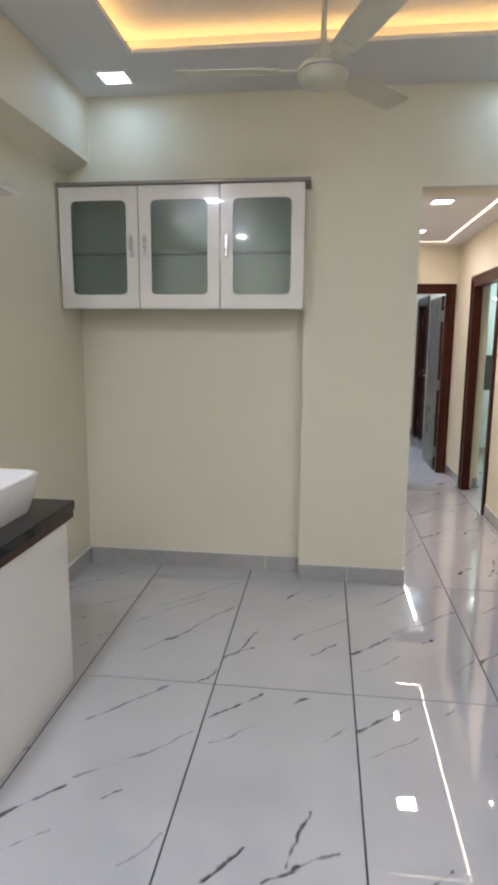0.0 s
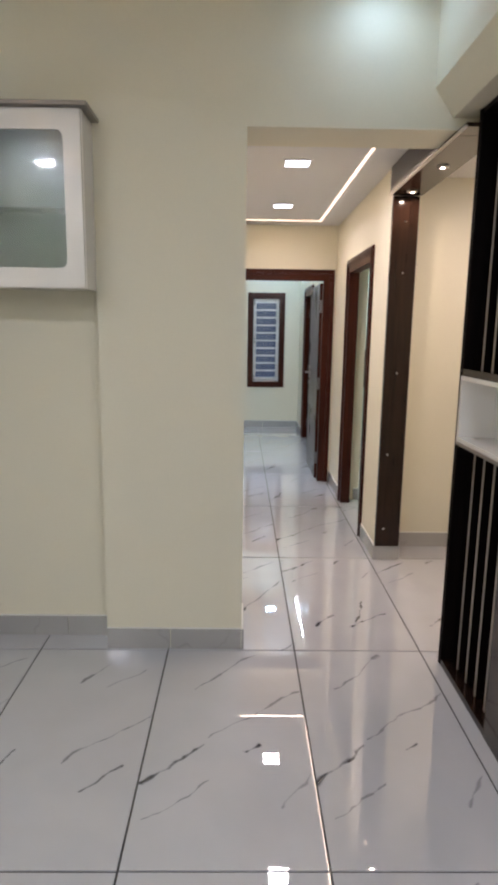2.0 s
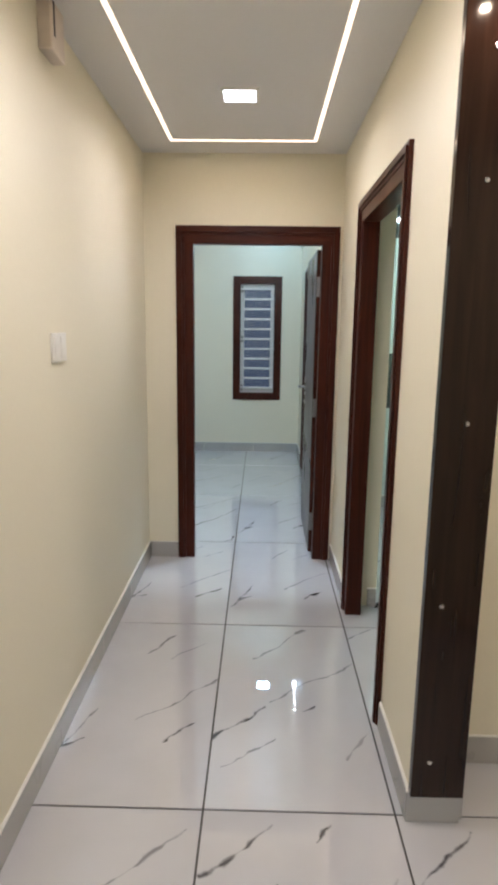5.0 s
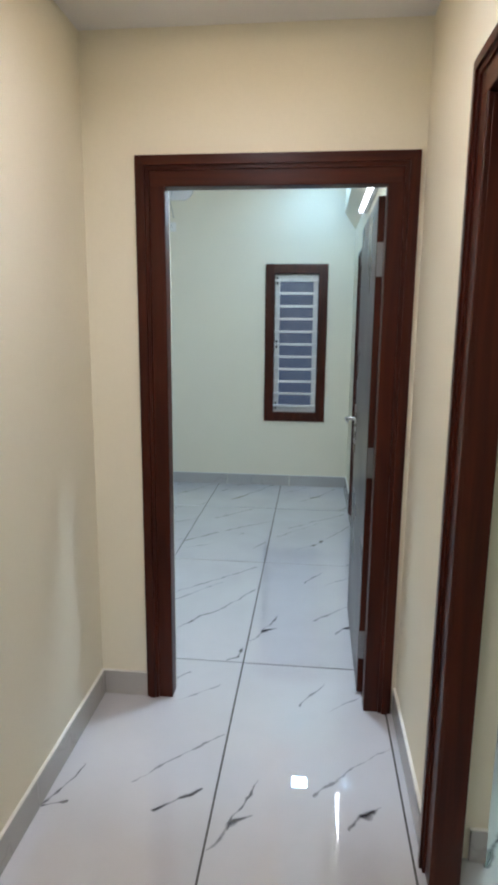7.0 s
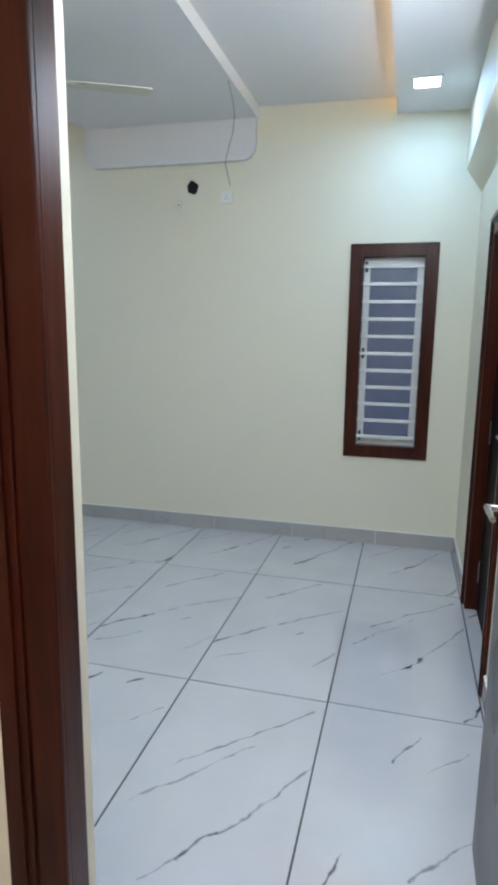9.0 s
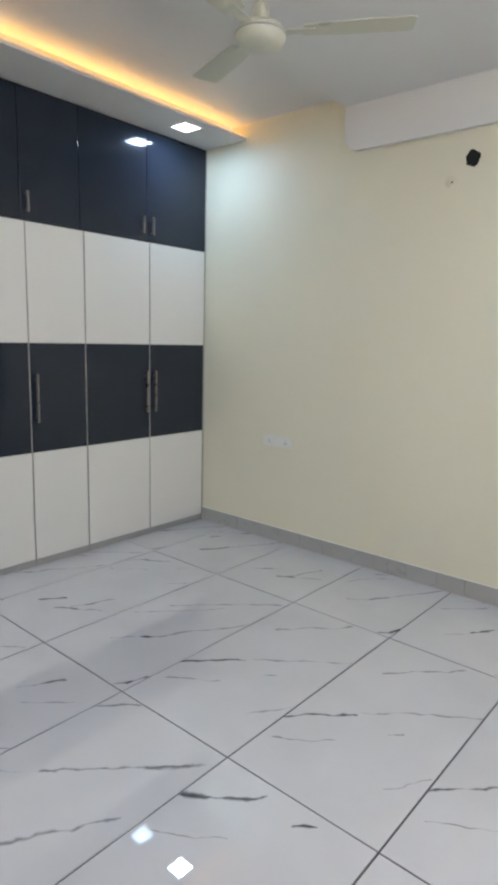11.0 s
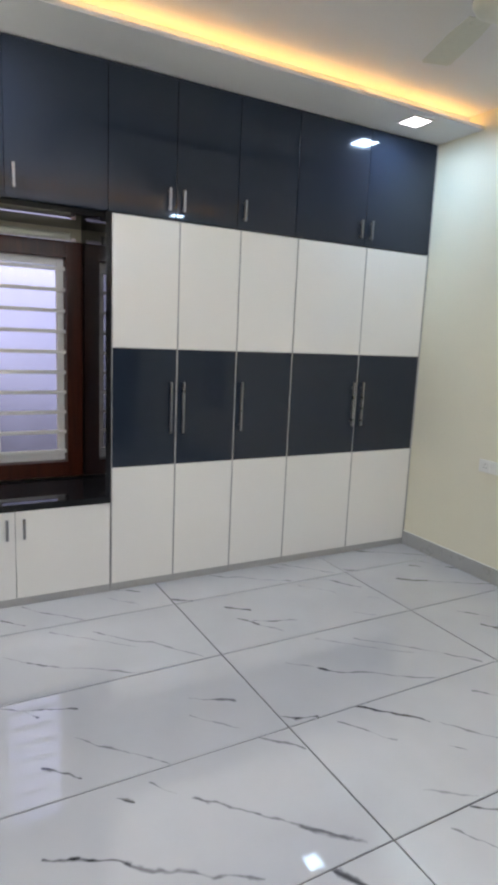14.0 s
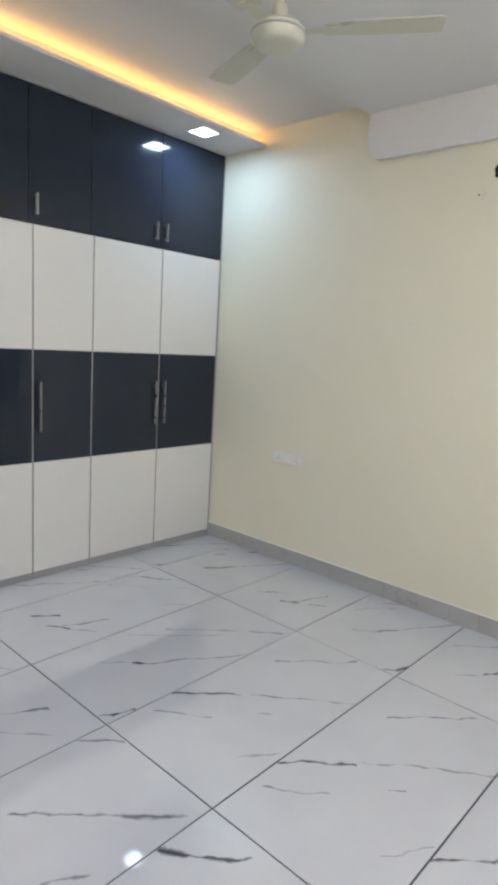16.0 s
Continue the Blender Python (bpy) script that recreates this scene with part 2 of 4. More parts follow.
BULB_GLOW = glowing("lit bulb", (1.0, 0.85, 0.62), 20.0)
HAZE_W = outdoors("evening haze west", (0.10, 0.11, 0.145), (0.46, 0.52, 0.74), 0.75, 2.0, 1.6)
HAZE_N = outdoors("evening haze north", (0.07, 0.10, 0.155), (0.10, 0.135, 0.19), 0.6, 2.2, 0.75)


# ---- mesh helpers ----
def box(bm, x0, y0, z0, x1, y1, z1, bevel=0.0, m=None):
    r = bmesh.ops.create_cube(bm, size=1)
    vs = r["verts"]
    for v in vs:
        v.co = Vector(((x0 + x1) / 2 + v.co.x * (x1 - x0), (y0 + y1) / 2 + v.co.y * (y1 - y0), (z0 + z1) / 2 + v.co.z * (z1 - z0)))
        if m is not None:
            v.co = m @ v.co
    if bevel:
        es = list({e for v in vs for e in v.link_edges})
        bmesh.ops.bevel(bm, geom=es, offset=bevel, segments=2, affect="EDGES", profile=0.6)
    return bm


def tube(bm, a, b, r0, r1=None, n=14):
    a, b = Vector(a), Vector(b)
    d = b - a
    m = Matrix.Translation((a + b) / 2) @ d.to_track_quat("Z", "Y").to_matrix().to_4x4()
    bmesh.ops.create_cone(bm, cap_ends=True, segments=n, radius1=r0, radius2=r0 if r1 is None else r1, depth=d.length, matrix=m)
    return bm


def lathe(bm, profile, n=32, m=None):
    """Turn (radius, z) pairs about z."""
    rings = []
    for r, z in profile:
        rings.append([bm.verts.new((m or Matrix()) @ Vector((r * math.cos(a * math.tau / n), r * math.sin(a * math.tau / n), z))) for a in range(n)])
    for lo, hi in zip(rings, rings[1:]):
        for i in range(n):
            bm.faces.new((lo[i], lo[(i + 1) % n], hi[(i + 1) % n], hi[i]))
    bm.faces.new(list(reversed(rings[0]))), bm.faces.new(rings[-1])
    return bm


def prism(bm, pts, axis, a, b):
    """Push a flat outline through a to b along an axis (0 x, 1 y, 2 z)."""
    def put(p, v):
        q = list(p)
        q.insert(axis, v)
        return bm.verts.new(q)
    lo, hi = [put(p, a) for p in pts], [put(p, b) for p in pts]
    n = len(pts)
    for i in range(n):
        bm.faces.new((lo[i], lo[(i + 1) % n], hi[(i + 1) % n], hi[i]))
    bm.faces.new(lo[::-1]), bm.faces.new(hi)
    bmesh.ops.recalc_face_normals(bm, faces=bm.faces[:])
    return bm


def rounded(x0, y0, x1, y1, r, corners=(1, 1, 1, 1), n=6):
    out = []
    for k, (cx, cy, a) in enumerate(((x1 - r, y1 - r, 0), (x0 + r, y1 - r, 90), (x0 + r, y0 + r, 180), (x1 - r, y0 + r, 270))):
        if corners[k]:
            out += [(cx + r * math.cos(radians(a + 90 * i / n)), cy + r * math.sin(radians(a + 90 * i / n))) for i in range(n + 1)]
        else:
            out.append(((x1, y1), (x0, y1), (x0, y0), (x1, y0))[k])
    return out


def finish(bm, name, material):
    me = bpy.data.meshes.new(name)
    bm.to_mesh(me)
    bm.free()
    me.materials.append(material)
    for p in me.polygons:
        p.use_smooth = False
    return me


def smooth(ob, angle=40):
    for p in ob.data.polygons:
        p.use_smooth = True
    ob.data.set_sharp_from_angle(angle=radians(angle))
    return ob


def part(name, bm, material, parent=None, label=""):
    ob = new(name, finish(bm, name, material))
    if parent is not None:
        ob.parent = parent
    return tagged(ob, label) if label else ob


def thing(name, label, category, at=(0, 0, 0), group="", kind=""):
    ob = new(name)
    ob.location = at
    return tagged(ob, label, category, group, kind)


def B(*a, **k):
    return box(bmesh.new(), *a, **k)


def slab(name, label, category, material, *boxes):
    bm = bmesh.new()
    for b in boxes:
        box(bm, *b)
    return tagged(part(name, bm, material), label, category, kind="structure")


# ---- large structure ----
TOP = 3.1
FRONT_Y, DOOR_Y, NORTH_Y = 3.62, 6.915, 10.38
EAST_X, CORR_W, CORR_E, CORR_TOP = 1.42, 0.25, 1.435, 2.475
DROP, HIGH, WEST_X = 2.84, 2.945, -1.49

slab("floor", "grey cement bed under the floor tiles", "floor", GROUT, (-3.3, -2.5, -0.12, 3.3, 10.7, -0.004))
slab("wall_front_west", "cream painted wall beside the washbasin", "wall", CREAM, (-1.64, -2.2, 0, WEST_X, 3.9, TOP))
slab("wall_front_south", "cream painted wall closing the dining space", "wall", CREAM, (-1.64, -2.35, 0, 1.77, -2.2, TOP))
slab("wall_front_east", "cream painted wall behind the slatted unit", "wall", CREAM, (1.62, -2.2, 0, 1.77, 3.35, TOP))
slab("wall_front_north", "cream wall with shallow recess, pier and header over the passage", "wall", CREAM,
     (WEST_X, 3.745, 0, -0.09, 3.885, TOP), (WEST_X, FRONT_Y, 2.335, -0.09, 3.745, TOP), (-0.09, FRONT_Y, 0, 0.546, 3.885, TOP),
     (0.546, FRONT_Y, 2.318, 1.77, 3.885, TOP))
slab("wall_corridor_west", "cream painted corridor wall", "wall", CREAM, (0.12, 3.885, 0, CORR_W, DOOR_Y, TOP))
slab("wall_corridor_east", "cream corridor wall with a doorway", "wall", CREAM,
     (CORR_E, 4.785, 0, 1.59, 5.32, TOP), (CORR_E, 6.14, 0, 1.50, DOOR_Y, TOP), (CORR_E, 5.32, 1.985, 1.50, 6.14, TOP))
slab("wall_bedroom_south", "cream wall with the bedroom doorway", "wall", CREAM,
     (-3.2, DOOR_Y, 0, 0.538, 7.005, TOP), (1.318, DOOR_Y, 0, 1.55, 7.005, TOP), (0.538, DOOR_Y, 1.98, 1.318, 7.005, TOP))
slab("wall_bedroom_north", "cream bedroom wall with a narrow window opening", "wall", CREAM,
     (-3.2, NORTH_Y, 0, 0.655, 10.53, TOP), (1.164, NORTH_Y, 0, 1.57, 10.53, TOP), (0.655, NORTH_Y, 0, 1.164, 10.53, 0.658), (0.655, NORTH_Y, 2.028, 1.164, 10.53, TOP))
slab("wall_bedroom_east", "cream bedroom wall with a second doorway", "wall", CREAM,
     (EAST_X, 7.005, 0, 1.55, 8.70, TOP), (EAST_X, 9.47, 0, 1.55, NORTH_Y, TOP), (EAST_X, 8.70, 1.97, 1.55, 9.47, TOP))
slab("wall_bedroom_west", "bedroom wall behind the wardrobes with a window opening", "wall", CREAM,
     (-3.2, 7.005, 0, -3.06, 7.10, TOP), (-3.2, 8.06, 0, -3.06, NORTH_Y, TOP), (-3.2, 7.10, 0, -3.06, 8.06, 0.62), (-3.2, 7.10, 2.03, -3.06, 8.06, TOP))
slab("wall_foyer_north", "cream foyer wall beyond the wenge column", "wall", CREAM, (1.59, 5.05, 0, 2.9, 5.2, TOP))
slab("wall_foyer_east", "cream end wall of the foyer", "wall", CREAM, (2.8, 3.5, 0, 2.95, 5.05, TOP))
slab("wall_foyer_south", "cream foyer wall behind the slatted unit", "wall", CREAM, (1.62, 3.35, 0, 2.95, 3.5, TOP))
slab("wall_washroom_west", "pale washroom wall stub beside the doorway", "wall", CREAM, (1.50, 6.25, 0, 1.605, 6.914, TOP), (1.551, 6.914, 0, 1.605, 8.12, TOP))
slab("wall_washroom_north", "pale washroom wall behind the tiling", "wall", CREAM, (1.551, 8.12, 0, 3.0, 8.24, TOP))
slab("wall_washroom_east", "pale end wall of the washroom", "wall", CREAM, (2.9, 5.2, 0, 3.0, 8.12, TOP))

# ceilings: dropped borders with an open cove round a raised middle
slab("ceiling_front", "white plaster ceiling with a dropped border and raised tray", "ceiling", CEIL,
     (WEST_X, 3.11, DROP, 1.62, FRONT_Y, DROP + 0.02), (WEST_X, -2.2, DROP, -0.93, 3.11, DROP + 0.02), (0.93, -2.2, DROP, 1.62, 3.11, DROP + 0.02), (-0.93, -2.2, DROP, 0.93, -1.2, DROP + 0.02),
     (WEST_X, -2.2, HIGH, 1.62, FRONT_Y, HIGH + 0.03), (WEST_X, 3.22, DROP + 0.02, 1.62, 3.24, HIGH), (-1.06, -1.3, DROP + 0.02, -1.04, 3.22, HIGH), (1.04, -1.3, DROP + 0.02, 1.06, 3.22, HIGH), (-1.0, -1.32, DROP + 0.02, 1.0, -1.30, HIGH))
slab("ceiling_corridor", "white plaster corridor ceiling", "ceiling", CEIL, (0.25, 3.885, CORR_TOP, 2.9, DOOR_Y, CORR_TOP + 0.06))
slab("ceiling_washroom", "white washroom ceiling", "ceiling", CEIL, (1.551, 6.95, CORR_TOP, 2.9, 8.12, CORR_TOP + 0.06))
slab("ceiling_foyer", "white foyer ceiling", "ceiling", CEIL, (1.62, 3.5, CORR_TOP, 2.8, 3.885, CORR_TOP + 0.06))
slab("ceiling_bedroom", "white plaster ceiling with dropped side borders", "ceiling", CEIL,
     (-3.1, 7.005, DROP, -2.13, NORTH_Y, DROP + 0.02), (0.88, 7.005, DROP, EAST_X, NORTH_Y, DROP + 0.02),
     (-3.1, 7.005, HIGH, EAST_X, NORTH_Y, HIGH + 0.03), (-2.28, 7.005, DROP + 0.02, -2.26, NORTH_Y, HIGH), (1.01, 7.005, DROP + 0.02, 1.03, NORTH_Y, HIGH))


def beam(name, label, pts, y0, y1):
    return tagged(part(name, prism(bmesh.new(), pts, 1, y0, y1), CREAM), label, "beam", kind="structure")


beam("beam_front_west", "cream ceiling beam with a splayed underside", [(WEST_X, DROP), (-1.36, DROP), (-1.36, 2.49), (WEST_X, 2.42)], -2.2, FRONT_Y)
beam("beam_front_east", "cream ceiling beam with a splayed underside", [(1.31, DROP), (1.62, DROP), (1.62, 2.365), (1.39, 2.365), (1.31, 2.475)], -2.2, FRONT_Y)
beam("beam_bedroom", "cream ceiling beam with a splayed underside", [(1.32, DROP), (EAST_X, DROP), (EAST_X, 2.35), (1.32, 2.49)], 7.005, NORTH_Y)

# ---- skirting, tile by tile ----
SKIRT_MESH = {}


def skirting(name, x, y, length, along, face, offset=0.0):
    """A run of 10 cm skirting tiles from (x, y) along 'x' or 'y'; face: the side to which it stands out."""
    run = thing(name, "grey marble skirting tiles at the foot of the wall", "skirting", (x, y, 0), kind="structure")
    t, p = 0.012, -offset
    while p < length - 0.01:
        a, b = max(p, 0) + 0.002, min(p + 0.6, length) - 0.002
        p += 0.6
        if b - a < 0.02:
            continue
        key = (round(b - a, 3), along, face)
        if key not in SKIRT_MESH:
            c = (0, 0, 0, b - a, t * face, 0.1) if along == "x" else (0, 0, 0, t * face, b - a, 0.1)
            c = (min(c[0], c[3]), min(c[1], c[4]), 0, max(c[0], c[3]), max(c[1], c[4]), 0.1)
            SKIRT_MESH[key] = finish(B(*c, bevel=0.0012), "skirting_tile", SKIRT)
        o = new("skirting_tile", SKIRT_MESH[key])
        o.parent = run
        o.location = (a, 0, 0) if along == "x" else (0, a, 0)
    c = (0, 0, 0.1002, length, 0.009 * face, 0.1042) if along == "x" else (0, 0, 0.1002, 0.009 * face, length, 0.1042)
    part("caulk_line", B(min(c[0], c[3]), min(c[1], c[4]), c[2], max(c[0], c[3]), max(c[1], c[4]), c[5]), PLASTIC, run, "thin white caulk line")
    return run


skirting("baseboard_front_west", WEST_X, 2.37, 1.375, "y", 1)
skirting("baseboard_recess", WEST_X + 0.012, 3.745, 1.388, "x", -1, 0.03)
skirting("baseboard_pier", -0.09, FRONT_Y, 0.636, "x", -1, 0.3)
skirting("baseboard_pier_side", 0.546, FRONT_Y - 0.012, 0.277, "y", 1)
skirting("baseboard_corridor_west", CORR_W, 3.885, 3.03, "y", 1)
skirting("baseboard_corridor_end", 0.262, DOOR_Y, 0.18, "x", -1)
skirting("baseboard_corridor_east_near", CORR_E, 4.785, 0.44, "y", -1)
skirting("baseboard_corridor_east_far", CORR_E, 6.235, 0.68, "y", -1)
skirting("baseboard_foyer_stub", 1.423, 4.785, 0.167, "x", -1)
skirting("baseboard_foyer_stub_side", 1.59, 4.785, 0.265, "y", 1)
skirting("baseboard_foyer", 1.602, 5.05, 1.19, "x", -1)
skirting("baseboard_bedroom_north", -2.52, NORTH_Y, 3.94, "x", -1, 0.2)
skirting("baseboard_bedroom_east_far", EAST_X, 9.555, 0.825, "y", -1)
skirting("baseboard_bedroom_east_near", EAST_X, 7.01, 1.6, "y", -1)
skirting("baseboard_bedroom_south", -2.5, 7.005, 2.94, "x", 1)
skirting("baseboard_washroom", 1.64, 8.12, 1.26, "x", -1)
skirting("baseboard_washroom_stub", 1.555, 6.25, 0.05, "x", -1)


# ---- doors ----
def door_frame(name, width, height, wall, face=0.08, label="polished red-brown timber door frame"):
    """Built in its own plane: x across, y into the wall (0 is the wall's near face), z up."""
    d = thing(name, label, "door frame", kind="structure")
    w = face + 0.02
    for side, x in (("left", 0.0), ("right", width - w)):
        bm = bmesh.new()
        box(bm, x, 0.0, 0, x + w, wall + 0.012, height - w, bevel=0.004)
        out, inn = (-0.004, 0.045) if side == "left" else (width + 0.004, width - 0.045)
        prism(bm, [(out, 0), (inn, 0), (inn, height - 0.046), (out, height + 0.003)], 1, -0.016, 0.004)
        mid = (out * 0.72 + inn * 0.28, out * 0.28 + inn * 0.72)
        prism(bm, [(mid[0], 0), (mid[1], 0), (mid[1], height - 0.032), (mid[0], height - 0.011)], 1, -0.023, -0.0165)
        inner = x + 0.042 if side == "left" else x
        box(bm, inner, -0.010, 0, inner + 0.058, 0.004, height - 0.045, bevel=0.004)
        part("jamb", bm, MAHOGANY, d)
    bm = bmesh.new()
    box(bm, 0.0, 0.0, height - w, width, wall + 0.012, height, bevel=0.004)
    prism(bm, [(-0.004, height + 0.003), (0.045, height - 0.046), (width - 0.045, height - 0.046), (width + 0.004, height + 0.003)], 1, -0.016, 0.004)
    prism(bm, [(0.0097, height - 0.011), (0.0313, height - 0.032), (width - 0.0313, height - 0.032), (width - 0.0097, height - 0.011)], 1, -0.023, -0.0165)
    box(bm, 0.05, -0.011, height - w, width - 0.05, 0.004, height - 0.044, bevel=0.004)
    part("head", bm, MAHOGANY_H, d)
    return d


bed_frame = door_frame("door_frame_bedroom", 0.967, 2.069, 0.045)
bed_frame.matrix_basis = pose(0.445, DOOR_Y, 0)
bath_frame = door_frame("door_frame_washroom", 0.995, 2.078, 0.06)
bath_frame.matrix_basis = pose(CORR_E, 6.232, 0, 0, 0, -90)
east_frame = door_frame("door_frame_east", 0.95, 2.06, 0.13)
east_frame.matrix_basis = pose(EAST_X, 9.555, 0, 0, 0, -90)


def lever(parent, x, y, z, side, reach):
    """A steel lever handle on its long plate."""
    h = part("door_handle", B(x - 0.02, y - 0.006 * (side < 0), z - 0.12, x + 0.02, y + 0.006 * (side > 0), z + 0.12, bevel=0.002), STEEL, parent, "steel lever handle on a plate")
    bm = tube(bmesh.new(), (x, y, z + 0.05), (x, y + side * 0.05, z + 0.05), 0.009)
    tube(bm, (x, y + side * 0.047, z + 0.05), (x + reach, y + side * 0.047, z + 0.05), 0.009, 0.007)
    smooth(part("lever", bm, STEEL, h))
    smooth(part("keyhole", tube(bmesh.new(), (x, y, z - 0.06), (x, y + side * 0.01, z - 0.06), 0.012), STEEL, h))


def leaf(name, label, width, height, material, sides=(1, -1)):
    """Hinge line at x = 0, the leaf runs along +x; y is its thickness."""
    d = thing(name, label, "door")
    bm = B(0, 0, 0.008, width, 0.035, height, bevel=0.003)
    part("panel", bm, material, d)
    part("edge_strip", B(-0.002, 0.001, 0.009, 0.0, 0.034, height - 0.001), MAHOGANY, d, "red-brown timber edge")
    for z in (0.22, 0.98, height - 0.22):
        bm = bmesh.new()
        tube(bm, (-0.006, 0.0, z - 0.06), (-0.006, 0.0, z + 0.06), 0.007)
        box(bm, -0.004, 0.001, z - 0.06, 0.0, 0.033, z + 0.06)
        part("hinge", bm, PULL, d, "dull steel butt hinge")
    for s in sides:
        lever(d, width - 0.07, 0.035 if s > 0 else 0.0, 1.0, s, -0.11)
    return d


bed_leaf = leaf("door_bedroom", "grey-brown laminate door standing open into the bedroom", 0.77, 1.955, LEAF)
bed_leaf.matrix_basis = pose(1.328, 7.024, 0, 0, 0, 89.7)
east_leaf = leaf("door_east", "closed dark timber door in the bedroom side wall", 0.745, 1.955, BLACKWOOD, (-1,))
east_leaf.matrix_basis = pose(1.47, 9.453, 0, 0, 0, -90)


for z in (1.28, 1.52):
    bm = B(0.60, -0.012, z - 0.012, 0.72, 0.0, z + 0.012, bevel=0.002)
    tube(bm, (0.61, -0.016, z), (0.735, -0.016, z), 0.006, n=10)
    tube(bm, (0.66, -0.016, z), (0.66, -0.045, z), 0.005, n=10)
    part("bolt", bm, STEEL, east_leaf, "steel sliding bolt")


# ---- lights that the place has, plus unseen downlights added ----
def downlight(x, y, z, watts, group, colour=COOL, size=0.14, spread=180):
    d = thing("downlight", "lit square white LED downlight set in the ceiling, real or added unseen", "downlight", (x, y, z), group)
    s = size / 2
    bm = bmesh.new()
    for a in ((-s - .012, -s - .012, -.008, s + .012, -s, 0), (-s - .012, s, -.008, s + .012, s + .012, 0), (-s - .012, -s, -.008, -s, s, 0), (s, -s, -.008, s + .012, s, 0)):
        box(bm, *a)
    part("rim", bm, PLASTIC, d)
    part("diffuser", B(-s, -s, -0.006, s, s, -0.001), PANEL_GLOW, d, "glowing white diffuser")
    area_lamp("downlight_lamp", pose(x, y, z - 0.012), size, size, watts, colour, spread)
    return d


# Pairs at y 0.6 and -1.5 are unseen, added to brighten the dining space.
for x, y in ((-1.10, 3.36), (1.06, 3.43), (-1.10, 0.6), (1.06, 0.6), (-1.10, -1.5), (1.06, -1.5)):
    downlight(x, y, DROP, DOWN_WATTS if y > 3 else (24.0 if x < 0 else 19.0), "dining ceiling downlights", (0.42, 0.77, 1.0) if y > 3 else COOL)
for y in (4.76, 6.01):
    downlight(0.85, y, CORR_TOP, 9.8, "corridor downlights", (1.0, 0.93, 0.86), spread=160)
# The pair near y 7.2 is unseen, added to fill the bedroom with light.
for x, y in ((-2.265, 9.93), (1.05, 9.90), (-2.265, 7.22), (1.05, 7.3)):
    downlight(x, y, DROP, BED_WATTS if y > 9 else (14.0 if x < 0 else 42.0), "bedroom ceiling downlights", (0.40, 0.74, 1.0) if y > 9 else BED)
# Added, unseen lamp that gives the washroom its greenish light.
downlight(2.25, 7.2, CORR_TOP, 18.0, "washroom downlight", (0.76, 1.0, 0.95))
# Unseen lamp, added to account for the evenly lit foyer walls.
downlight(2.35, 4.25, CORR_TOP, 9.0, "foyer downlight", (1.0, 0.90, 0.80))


def profile(name, x0, y0, x1, y1, z):
    """A thin recessed light line in the corridor ceiling."""
    d = thing(name, "lit thin warm LED line set in the corridor ceiling", "light strip", ((x0 + x1) / 2, (y0 + y1) / 2, z), "corridor light lines")
    hx, hy = (x1 - x0) / 2, (y1 - y0) / 2
    part("channel", B(-hx - .003, -hy - .003, -0.003, hx + .003, hy + .003, 0.0), PLASTIC, d)
    part("diffuser", B(-hx, -hy, -0.006, hx, hy, -0.002), LINE_GLOW, d, "glowing warm diffuser")
    return d


profile("light_line", 0.448, 4.05, 0.464, 6.65, CORR_TOP)
profile("light_line", 1.224, 4.05, 1.240, 6.65, CORR_TOP)
profile("light_line", 0.448, 6.651, 1.240, 6.667, CORR_TOP)
profile("light_line", 0.448, 4.033, 1.240, 4.049, CORR_TOP)
area_lamp("corridor_line_lamp", pose(0.46, 5.35, CORR_TOP - 0.012), 0.016, 2.5, 1.0, WARM)
area_lamp("corridor_line_lamp", pose(1.226, 5.35, CORR_TOP - 0.012), 0.016, 2.5, 1.0, WARM)
area_lamp("corridor_line_lamp", pose(0.84, 6.649, CORR_TOP - 0.012), 0.75, 0.016, 0.9, WARM)


def cove(x0, y0, x1, y1, z):
    return tagged(part("cove_light", B(x0, y0, z, x1, y1, z + 0.012), COVE_GLOW), "lit amber LED strip lying in the ceiling cove", "light strip", "cove lights")


cove(-2.24, 7.06, -2.23, 10.36, DROP + 0.024)
cove(0.985, 7.06, 0.995, 10.36, DROP + 0.024)
cove(-1.0, 3.195, 1.0, 3.205, DROP + 0.024)
cove(-1.02, -1.25, -1.01, 3.19, DROP + 0.024)
cove(1.01, -1.25, 1.02, 3.19, DROP + 0.024)


# ---- wall cabinet in the recess ----
def handle(parent, x, y, z0, z1, out, r=0.006, mat=None):
    """A bar pull standing out along out (a unit vector) from (x, y)."""
    bm = bmesh.new()
    ox, oy = out[0] * 0.026, out[1] * 0.026
    zz = 0.12 * (z1 - z0)
    box(bm, x + ox - r, y + oy - r, z0, x + ox + r, y + oy + r, z1, bevel=0.002)
    for z in (z0 + zz, z1 - zz):
        tube(bm, (x, y, z), (x + ox, y + oy, z), 0.005, n=8)
    return part("handle", bm, mat or PULL, parent, "brushed steel bar handle")


